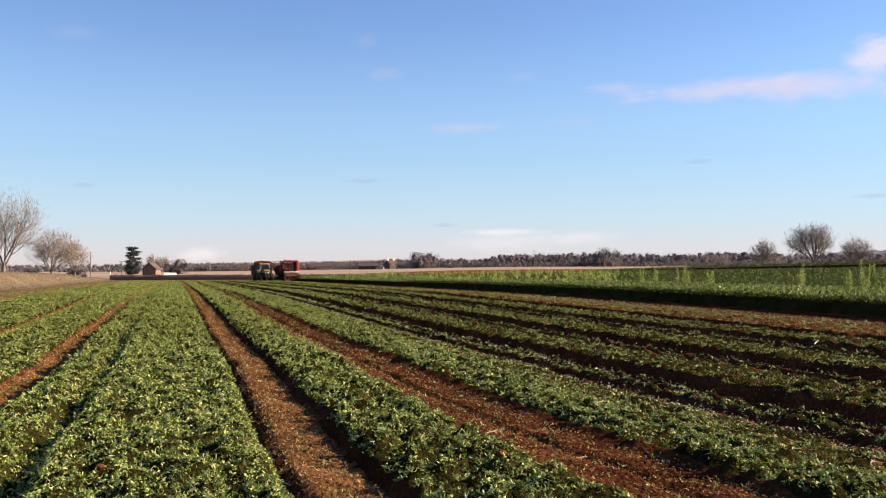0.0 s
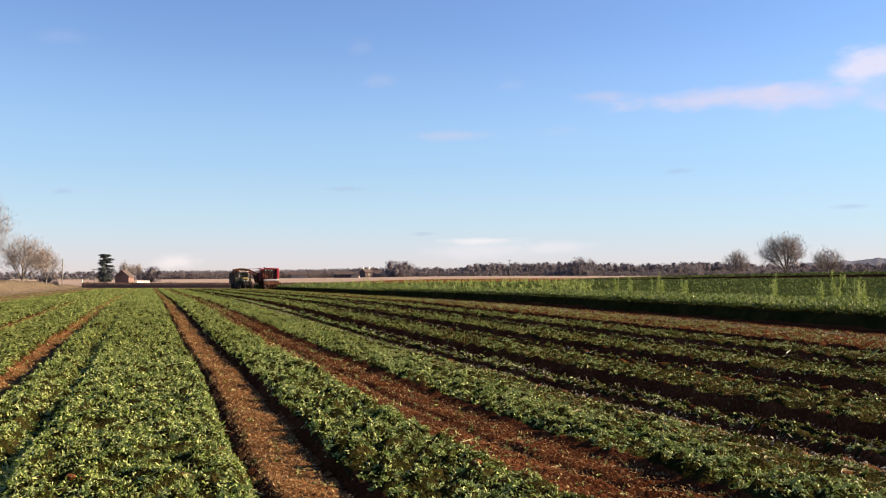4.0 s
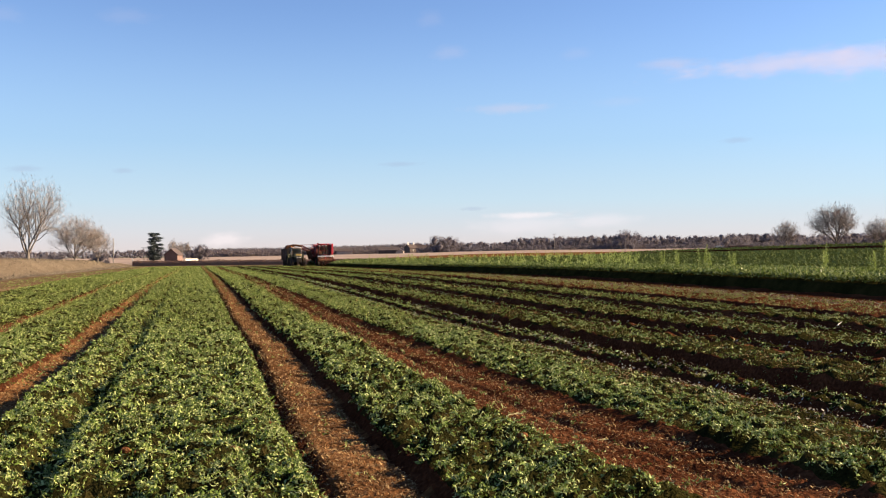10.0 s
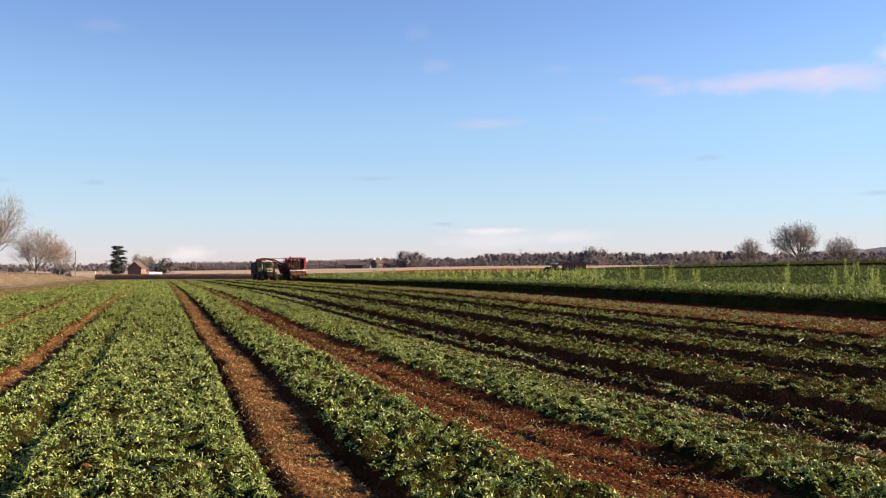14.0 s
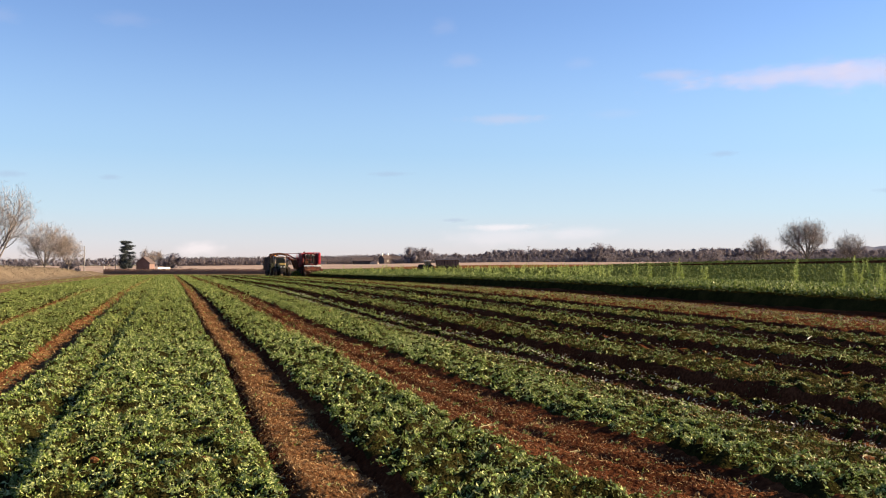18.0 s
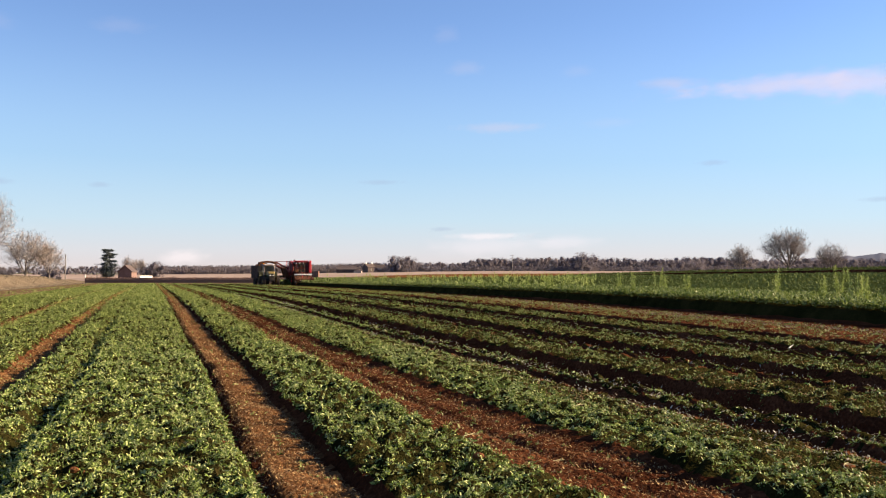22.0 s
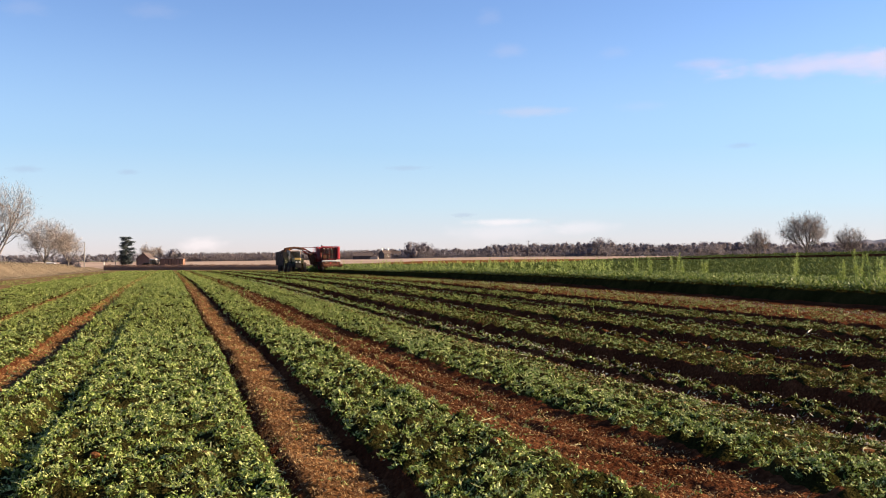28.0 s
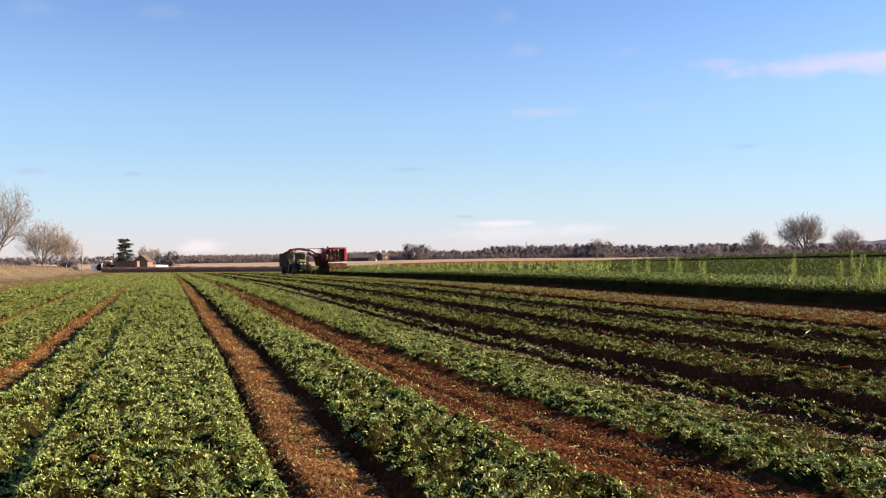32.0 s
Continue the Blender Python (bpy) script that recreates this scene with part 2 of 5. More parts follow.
while gy[-1] < 370:
    gy.append(gy[-1] + (0.5 if gy[-1] < 1.5 else 0.05 + max(0.0, gy[-1] - 8) * 0.013))
gy = np.concatenate([[-4000, -1500, -500, -150, -40, -12], gy, [385, 430, 470, 500, 650, 900, 1300, 2000, 4000]])
GX, GY = np.meshgrid(gx, gy)
GZ = ground_z(GX, GY)
nx, ny = len(gx), len(gy)
idx = np.arange(nx * ny).reshape(ny, nx)
gf = np.stack([idx[:-1, :-1], idx[:-1, 1:], idx[1:, 1:], idx[1:, :-1]], -1).reshape(-1, 4)
ground = sheet("ground", np.stack([GX, GY, GZ], -1).reshape(-1, 3), gf, [SOIL, SHADELITTER, DRY, STUBBLE, FARLAND, DUST, TROD, CROPFAR],
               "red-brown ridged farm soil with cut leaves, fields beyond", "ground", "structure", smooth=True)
cx, cy = (GX[:-1, :-1] + GX[1:, 1:]).ravel() / 2, (GY[:-1, :-1] + GY[1:, 1:]).ravel() / 2
cd = cx * math.sin(HEAD) + cy * math.cos(HEAD)
slot = np.zeros(len(cx), np.int32)
sx = cx + swing(cx, cy) + 0.03 * wave(cx, cy, 21, 0.3)
# leafy strips get the soil with the gaps' shade in its colour
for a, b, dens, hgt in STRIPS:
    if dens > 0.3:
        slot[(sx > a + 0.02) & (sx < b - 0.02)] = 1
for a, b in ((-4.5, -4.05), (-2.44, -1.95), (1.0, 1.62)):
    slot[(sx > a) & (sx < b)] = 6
# the crop's foot and front face too, shade painted into the soil
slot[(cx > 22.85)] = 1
slot[(cx > 33)] = 7
slot[cd > 189.4] = 5
cu = (cx * math.cos(HEAD) - cy * math.sin(HEAD)) / np.maximum(cd, 1)
slot[(cd > 285) & (cu > -0.085 + 0.02 * wave(cx, cy, 23, 40.0))] = 6
slot[cd > np.interp(cu, [-0.2, -0.1, -0.05, 0.0, 0.1], [245, 310, 352, 395, 425])] = 3
slot[(sx < -8.9) & (cd < 189.4)] = 5
slot[(cx < -11.2) & (cd < 221)] = 5
slot[(cx < -12.6 + 0.5 * wave(cx, cy, 22, 3.0)) & (cd < 221)] = 2
slot[cd > 640] = 4
slot[(cx > 60) & (cx < 180) & (cd > 189.4) & (cd < 349) & (cy < 198)] = 5
slot[(cx > 90) & (cx < 131) & (cy < 204) & (cd < 349)] = 7
slot[(cx > 85.5) & (cx < 90)] = np.where(slot[(cx > 85.5) & (cx < 90)] == 7, 0, slot[(cx > 85.5) & (cx < 90)])
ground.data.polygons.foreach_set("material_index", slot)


# ---- leaves ----
def diamonds(c, yaw, pitch, length, width, fold):
    """Folded leaf blades: places of their feet, their bearing and rise, size, and how far the sides are lifted."""
    n = len(c)
    d = np.stack([np.cos(yaw) * np.cos(pitch), np.sin(yaw) * np.cos(pitch), np.sin(pitch)], 1)
    s = np.stack([-np.sin(yaw), np.cos(yaw), np.zeros(n)], 1)
    u = np.cross(d, s)
    mid = c + d * (length * 0.5)[:, None] + u * (fold * width)[:, None]
    v = np.stack([c, mid - s * (width / 2)[:, None], c + d * length[:, None], mid + s * (width / 2)[:, None]], 1)
    f = np.arange(n * 4).reshape(n, 4)
    tri = np.concatenate([f[:, [0, 1, 2]], f[:, [0, 2, 3]]])
    return v.reshape(-1, 3), tri


def strands(c, yaw, pitch, length, width, bend):
    """Thin curled stalks in two bent pieces."""
    def way(a, b):
        return np.stack([np.cos(a) * np.cos(b), np.sin(a) * np.cos(b), np.sin(b)], 1)

    n = len(c)
    p1 = c + way(yaw, pitch) * (length * 0.5)[:, None]
    p2 = p1 + way(yaw + bend, pitch - np.abs(bend) * 0.7) * (length * 0.5)[:, None]
    s = np.stack([-np.sin(yaw), np.cos(yaw), 0 * yaw], 1) * (width / 2)[:, None]
    v = np.stack([c - s, c + s, p1 - s, p1 + s, p2], 1)
    f = np.arange(n * 5).reshape(n, 5)
    return v.reshape(-1, 3), np.concatenate([f[:, [0, 1, 3]], f[:, [0, 3, 2]], f[:, [2, 3, 4]]])


def ribbons(c, yaw, pitch, length, width, curl, twist):
    """Torn leaf strips: two bent pieces that narrow to the tip."""
    n = len(c)

    def way(a, b):
        return np.stack([np.cos(a) * np.cos(b), np.sin(a) * np.cos(b), np.sin(b)], 1)

    p1 = c + way(yaw, pitch) * (length * 0.5)[:, None]
    p2 = p1 + way(yaw + 0.4 * twist, pitch + curl) * (length * 0.5)[:, None]
    lean = twist * 0.9

    def side(a, b):
        return np.stack([-np.sin(a) * np.cos(b), np.cos(a) * np.cos(b), np.sin(b)], 1)

    s0, s1 = side(yaw, lean) * (width / 2)[:, None], side(yaw + 0.2 * twist, 1.6 * lean) * (width / 2)[:, None]
    v = np.stack([c - 0.7 * s0, c + 0.7 * s0, p1 - s1, p1 + s1, p2], 1)
    f = np.arange(n * 5).reshape(n, 5)
    return v.reshape(-1, 3), np.concatenate([f[:, [0, 1, 3]], f[:, [0, 3, 2]], f[:, [2, 3, 4]]])


def scatter(x0, x1, y0, y1, per):
    n = int((x1 - x0) * (y1 - y0) * per)
    return RNG.uniform(x0, x1, n), RNG.uniform(y0, y1, n)


# stretches of the rows: from, to, places a square metre, pieces a place, their size
BANDS = [(3.0, 11, 700, 8, 0.78), (11, 25, 420, 5, 1.05), (17, 39, 230, 3, 1.6), (39, 75, 100, 3, 2.2), (75, 127, 30, 3, 3.0), (127, 190, 15, 3, 3.6)]


def seen_part(x, y, spare=1.5):
    """Keeps to the part of the field that opens ahead, with a thinner cover close round about."""
    d = x * math.sin(HEAD) + y * math.cos(HEAD)
    u = x * math.cos(HEAD) - y * math.sin(HEAD)
    round_about = (np.hypot(x, y) < 7.5) & (RNG.uniform(0, 1, len(x)) < 0.2)
    return ((np.abs(u) < d * 0.57 + spare) & (d > 3.5) & (d < 188.2)) | round_about


# leaves that drift into the tracks farther off: as above, and from where on
SPREAD = [(3.0, 3.85, 0.1, 0.03, 0), (0.95, 1.6, 0.04, 0.03, 0), (-2.45, -1.9, 0.12, 0.03, 0), (-2.75, -1.9, 0.55, 0.05, 28), (-4.5, -4.1, 0.7, 0.05, 18), (0.95, 1.55, 0.2, 0.04, 52), (3.0, 3.85, 0.2, 0.04, 39)]
for a, b, dens, hgt, begin in [(*strip, 0) for strip in STRIPS] + SPREAD:
    near, far, stalks = [[], [], 0], [[], [], 0], [[], [], 0]

    def put(pile, made):
        pile[0].append(made[0])
        pile[1].append(made[1] + pile[2])
        pile[2] += len(made[0])

    for y0, y1, per, pieces, size in BANDS:
        start = y0 - 10.5 if y0 < 4 else y0
        x, y = scatter(a, b, start, y1, per * dens)
        # thin in the hollows and on bare patches
        lumps = heap(x, y) / (hgt + 1e-6)
        keep = seen_part(x, y) & (RNG.uniform(0, 1, len(x)) < 0.36 + 0.75 * lumps) & ((begin == 0) | (y > begin + RNG.exponential(0.25 * begin + 0.01, len(y))))
        keep &= RNG.uniform(-1.2, 0.6, len(x)) < wave(x, y, 31, 0.9) + 0.5
        keep &= RNG.uniform(-0.95, 0.3, len(x)) < wave(x, y, 36, 0.33) + 0.3
        # tufts with soil between them on the beds that the machines drove over
        if a > 1.5:
            keep &= RNG.uniform(-1.0, 0.45, len(x)) < wave(x, y, 38, 0.24) + (0.1 if a > 3.9 else 0.3) + smooth(14, 30, y)
        # the fine and the coarse stretch run into one another
        if y0 in (11, 17):
            blend = smooth(17, 25, y) if y0 == 17 else 1 - smooth(17, 25, y)
            keep &= RNG.uniform(0, 1, len(x)) < blend
        x, y = x[keep], y[keep]
        n = len(x)
        if n < 3:
            continue
        for k in range(pieces):
            px, py = np.clip(x + RNG.normal(0, 0.022, n) * size, a - 0.03, b + 0.03), y + RNG.normal(0, 0.022, n) * size
            xr = px - swing(px, py)
            up = RNG.uniform(-0.004, 0.03, n) * np.clip(hgt / 0.06, 0.5, 1.4) * min(size, 1.6)
            c = np.stack([xr, py, ground_z(xr, py) + up], 1)
            yaw = RNG.uniform(0, 6.283, n)
            if y0 < 15:
                ln = RNG.uniform(0.026, 0.068, n) * size
                put(near, ribbons(c, yaw, RNG.normal(0.2, 0.5, n), ln, ln * RNG.uniform(0.14, 0.38, n) + 0.0025, RNG.normal(-0.4, 1.1, n), RNG.normal(0, 0.9, n)))
            else:
                ln = RNG.uniform(0.026, 0.06, n) * size
                put(far, diamonds(c, yaw, RNG.normal(0.25, 0.5, n), ln, ln * RNG.uniform(0.3, 0.55, n), RNG.uniform(-0.6, 0.6, n)))
        if y0 > 15:
            continue
        m = max(2, int(n * (0.5 if y0 < 9 else 0.25)))
        pick = RNG.integers(0, n, m)
        xr = x[pick] - swing(x[pick], y[pick])
        c = np.stack([xr, y[pick], ground_z(xr, y[pick]) + RNG.uniform(0.005, 0.035, m)], 1)
        put(stalks, strands(c, RNG.uniform(0, 6.28, m), RNG.normal(0.2, 0.35, m), RNG.uniform(0.04, 0.12, m), RNG.uniform(0.004, 0.009, m) * size, RNG.normal(0, 1.2, m)))
    for pile, look_of in ((near, LEAF), (far, LEAFBED)):
        if pile[0]:
            sheet("cut_leaf_litter", np.concatenate(pile[0]), np.concatenate(pile[1]), look_of, "chopped green leaf tops strewn along a low soil bed", "leaves", "stuff")
    if stalks[0]:
        sheet("stalk_litter", np.concatenate(stalks[0]), np.concatenate(stalks[1]), STALK, "pale yellow-green stalk pieces among the chopped leaves", "stalks", "stuff")

# bits and clods in the tracks
for a, b in ((-4.6, -4.0), (-2.47, -1.95), (0.95, 1.6), (2.95, 3.85), (5.12, 6.0), (7.52, 8.62), (10.28, 11.4), (13.33, 14.8), (16.2, 21)):
    vs, fs, base = [], [], 0
    for y0, y1, per, size in ((-7, 13, 1500, 0.62), (13, 28, 520, 0.85), (28, 58, 150, 1.2)):
        x, y = scatter(a, b, y0, y1, per * (1.15 if b < 2 else 0.7 if b < 5 else 0.35))
        keep = seen_part(x, y)
        x, y = x[keep], y[keep]
        n = len(x)
        if n < 3:
            continue
        ln = RNG.uniform(0.022, 0.06, n) * size
        c = np.stack([x - swing(x, y), y, ground_z(x - swing(x, y), y) + RNG.uniform(0.004, 0.025, n)], 1)
        v, f = strands(c, RNG.uniform(0, 6.28, n), RNG.normal(0.15, 0.4, n), ln * 1.3, ln * RNG.uniform(0.12, 0.35, n), RNG.normal(0, 0.8, n))
        vs.append(v)
        fs.append(f + base)
        base += len(v)
    if vs:
        sheet("track_litter", np.concatenate(vs), np.concatenate(fs), STRAW, "brown dry bits trodden into a soil track", "litter", "stuff")

# bleached bits along the edges of the lifted trenches
BITS = mat("bleached_stalk_bits", (0.16, 0.125, 0.09), (0.28, 0.24, 0.18), (0.5, 0.46, 0.38), 0.8, 2, 20, 0, island=0.8, spec=0.05)
vs, fs, base = [], [], 0
for a, b in ((5.6, 5.95), (6.28, 6.48), (6.77, 6.93), (9.36, 9.52), (12.44, 12.66), (18.4, 20.6)):
    for y0, y1, per, size in ((3, 16, 260, 0.75), (16, 35, 190, 0.8), (35, 70, 70, 1.1)):
        x, y = scatter(a, b, y0, y1, per)
        keep = seen_part(x, y) & (RNG.uniform(-0.9, 0.9, len(x)) < wave(x, y, 51, 1.6))
        x, y = x[keep] - swing(x[keep], y[keep]), y[keep]
        n = len(x)
        if n < 3:
            continue
        ln = RNG.uniform(0.04, 0.09, n) * size
        v, f = strands(np.stack([x, y, ground_z(x, y) + RNG.uniform(0.01, 0.06, n)], 1), RNG.uniform(0, 6.28, n), RNG.normal(0.25, 0.35, n), ln, ln * RNG.uniform(0.15, 0.28, n), RNG.normal(0, 0.7, n))
        vs.append(v)
        fs.append(f + base)
        base += len(v)
sheet("stalk_bits", np.concatenate(vs), np.concatenate(fs), BITS, "bleached stalk bits along the edges of lifted trenches", "litter", "stuff")

# ---- the standing crop ----
def crop_block(name, zones, tall, label, material, plants=True):
    """Leaves that stand in round tufts along drilled rows, one tuft a plant."""
    vs, fs, base = [], [], 0
    for x0, x1, y0, y1, per, size in zones:
        x, y = scatter(x0, x1, y0, y1, per)
        keep = seen_part(x, y, 6) if name == "standing_crop" else np.ones(len(x), bool)
        x, y = x[keep], y[keep]
        n = len(x)
        dome = 0.5 + 0.5 * wave(x, y, 43, 0.45)
        if plants and x0 < 25:
            # every leaf belongs to a plant, and bends outwards from its heart
            across, along_ = np.round(x / 0.5), np.round(y / 0.34)
            hx = 0.5 * across + 0.13 * np.sin(12.9898 * across + 78.233 * along_)
            hy = 0.34 * along_ + 0.11 * np.sin(39.346 * across + 11.135 * along_)
            big = 0.8 + 0.4 * np.sin(7.13 * across + 3.77 * along_) + 0.3 * wave(hx, hy, 42, 1.1)
            away = RNG.uniform(0, 1, n) ** 0.6 * 0.24 * big
            turn = RNG.uniform(0, 6.28, n)
            x, y = hx + away * np.cos(turn), hy + away * np.sin(turn)
            dome = np.sqrt(np.clip(1 - (away / (0.27 * big + 1e-6)) ** 2, 0.05, 1)) * big
        else:
            turn = RNG.uniform(0, 6.28, n)
        x = x + 0.12 * wave(0 * x, y, 41, 1.2) * (x < x0 + 1.5)
        z = ground_z(x, y) + tall * (0.6 + 0.5 * dome) * np.where(x < 23.6, RNG.uniform(0.5, 1.05, n), RNG.uniform(0.6, 1.05, n))
        ln = RNG.uniform(0.16, 0.32, n) * size
        c = np.stack([x, y, z - 0.06], 1)
        v, f = diamonds(c, turn, RNG.normal(0.3, 0.5, n), ln, ln * RNG.uniform(0.4, 0.65, n), RNG.uniform(-0.4, 0.4, n))
        vs.append(v)
        fs.append(f + base)
        base += len(v)
    return sheet(name, np.concatenate(vs), np.concatenate(fs), material, label, "crop", "stuff")


crop_block("standing_crop", [(23.3, 24.0, 2, 94, 420, 0.58), (24.0, 34, 2, 72, 190, 0.56), (23.35, 34, 72, 130, 60, 0.85), (23.5, 34, 130, 185, 20, 1.4)], 0.3,
           "dense knee-high green root crop in the unlifted part", CROPLEAF)
crop_block("standing_crop", [(34, 48, 2, 84, 36, 0.9), (48, 84.6, 10, 98, 13, 1.3), (34, 84.6, 84, 180, 11, 1.5)], 0.25,
           "closed green stand of root crop reaching far back", CROPFAR)


crop_block("far_crop", [(90, 91.2, 54, 204, 45, 1.0), (91.2, 131, 44, 204, 6, 1.7)], 0.32, "second green crop block beyond a bare strip", CROPFAR)


# ---- bare trees ----
class Wood:
    """Collects tapered limbs and thin twigs that grow out to the edge of a crown."""

    def __init__(self, seed, mid=(0, 0, 0), half=(1, 1, 1)):
        self.r = np.random.default_rng(seed)
        self.mid, self.half = np.array(mid, float), np.array(half, float)
        self.v, self.f, self.fine = [], [], []

    def limb(self, p, q, r0, r1, sides=5):
        p, q = np.array(p, float), np.array(q, float)
        d = (q - p) / (np.linalg.norm(q - p) + 1e-9)
        a = np.cross(d, [0.3, 0.9, 0.2])
        a /= np.linalg.norm(a)
        b = np.cross(d, a)
        i0 = len(self.v)
        for c, r in ((p, r0), (q, r1)):
            for k in range(sides):
                t = 6.2832 * k / sides
                self.v.append(c + (a * math.cos(t) + b * math.sin(t)) * r)
        for k in range(sides):
            j = (k + 1) % sides
            self.f.append((i0 + k, i0 + j, i0 + sides + j, i0 + sides + k))

    def out(self, p):
        return np.linalg.norm((p - self.mid) / self.half)

    def grow(self, p, d, length, r, level, rise, step, kids):
        """A limb in bent pieces that ends at the crown's edge, with smaller limbs along it."""
        g = self.r
        p, d = np.array(p, float), np.array(d, float) / np.linalg.norm(d)
        n = max(2, int(length / step))
        edge = g.uniform(0.86, 1.06)
        turn = g.uniform(0, 6.28)
        for k in range(n):
            if k > 1 and self.out(p) > edge and p[2] > self.mid[2] - self.half[2]:
                break
            d = d + g.normal(0, 0.13, 3) + np.array([0, 0, rise * 0.12])
            d /= np.linalg.norm(d)
            q = p + d * step
            r0, r1 = r * (1 - 0.8 * k / n), r * (1 - 0.8 * (k + 1) / n)
            if level < 3:
                self.limb(p, q, r0, r1, (7, 5, 4)[level])
            else:
                self.fine.append((p, q, r0))
            if level < 3 and k >= (2 if level == 0 else 1):
                for j in range(kids[level]):
                    turn += 2.4 + g.normal(0, 0.4)
                    a = np.cross(d, [0.2, 0.5, 0.8])
                    a /= np.linalg.norm(a)
                    b = np.cross(d, a)
                    open_ = g.uniform(0.5, 1.0)
                    nd = d * math.cos(open_) + (a * math.cos(turn) + b * math.sin(turn)) * math.sin(open_)
                    left = length * (1 - 0.55 * k / n)
                    self.grow(q, nd, left * (0.62, 0.52, 0.5)[level] * g.uniform(0.7, 1.1), max(r1 * 0.55, 0.006), level + 1, rise * 0.7, step * (0.75, 0.7, 0.8)[level], kids)
            p = q


def bare_tree(x, y, tall, wide, seed, label, stems=4, low=0.1, lean=0.5, rise=0.5, kids=(1, 1, 1), width=0.03, bole=0.12, girth=0.0125):
    """A leafless tree of that height and width on the land: stems, limbs, branches and a lace of twigs."""
    mid = np.array([0, 0, tall * (1 + low) / 2])
    w = Wood(seed, mid, (wide / 2, wide / 2, tall * (1 - low) / 2))
    foot = tall * bole
    w.limb((0, 0, -0.3), (0, 0, foot), tall * 2.4 * girth, tall * 1.9 * girth, 9)
    for k in range(stems):
        a = 6.28 * (k + w.r.uniform(-0.2, 0.2)) / stems
        o = lean * w.r.uniform(0.35, 1.1)
        w.grow((0.1 * math.cos(a), 0.1 * math.sin(a), foot * w.r.uniform(0.7, 1.0)), (math.cos(a) * o, math.sin(a) * o, 1), tall * w.r.uniform(0.8, 1.05), tall * girth, 0, rise, tall * 0.065, kids)
    root = tagged(new("bare_tree"), label, "tree", "bare trees")
    root.location = (x, y, float(land(x, y)))
    sheet("trunk", w.v, w.f, BARK, parent=root, smooth=True)
    p, q = np.array([t[0] for t in w.fine]), np.array([t[1] for t in w.fine])
    n = len(p)
    d = q - p
    # side shoots of the finest twigs
    more = 3
    p2 = np.repeat(p, more, 0) + np.repeat(d, more, 0) * w.r.uniform(0.2, 1.0, (n * more, 1))
    d2 = np.repeat(d, more, 0) * 0.6 + w.r.normal(0, 0.38, (n * more, 3)) * np.repeat(np.linalg.norm(d, axis=1), more)[:, None]
    p, d = np.concatenate([p, p2]), np.concatenate([d, d2])
    ln = np.linalg.norm(d, axis=1) * 1.15
    tv, tf = diamonds(p, np.arctan2(d[:, 1], d[:, 0]), np.arctan2(d[:, 2], np.hypot(d[:, 0], d[:, 1])), ln, np.full(len(p), width), w.r.uniform(-0.4, 0.4, len(p)))
    sheet("crown", tv, tf, TWIG, parent=root)
    return root


x, y = bearing(-0.4733, 137.1)
bare_tree(x, y, 11.7, 11.4, 6, "tall bare pale-grey tree with upswept limbs on the grass bank", stems=5, low=0.06, lean=0.42, rise=0.9, kids=(2, 1, 2), width=0.021, bole=0.08)
x, y = bearing(-0.4217, 148.7)
bare_tree(x, y, 6.8, 8.6, 8, "broad low bare tree with a spreading crown on the bank", stems=7, low=0.06, lean=1.0, rise=0.35, kids=(2, 1, 2), width=0.021, bole=0.06)
x, y = bearing(-0.3967, 160.4)
bare_tree(x, y, 5.6, 5.8, 12, "small round bare tree on the grass bank", stems=6, low=0.12, lean=0.8, rise=0.4, kids=(2, 1, 2), width=0.021, bole=0.16)
for u, d, tall, wide, seed, lab in ((0.3985, 244.0, 12.0, 12.8, 24, "large round bare tree standing alone beyond the crop"), (0.3451, 249.8, 8.5, 7.0, 22, "small bare tree beyond the crop"), (0.4458, 255.6, 9.5, 7.8, 23, "thin bare tree beyond the crop")):
    x, y = bearing(u, d)
    bare_tree(x, y, tall, wide, seed, lab, stems=8 if tall > 9 else 6, low=0.2, lean=0.95, rise=0.4, kids=(2, 1, 2), width=0.046 if seed != 23 else 0.032, bole=0.27, girth=0.0145)

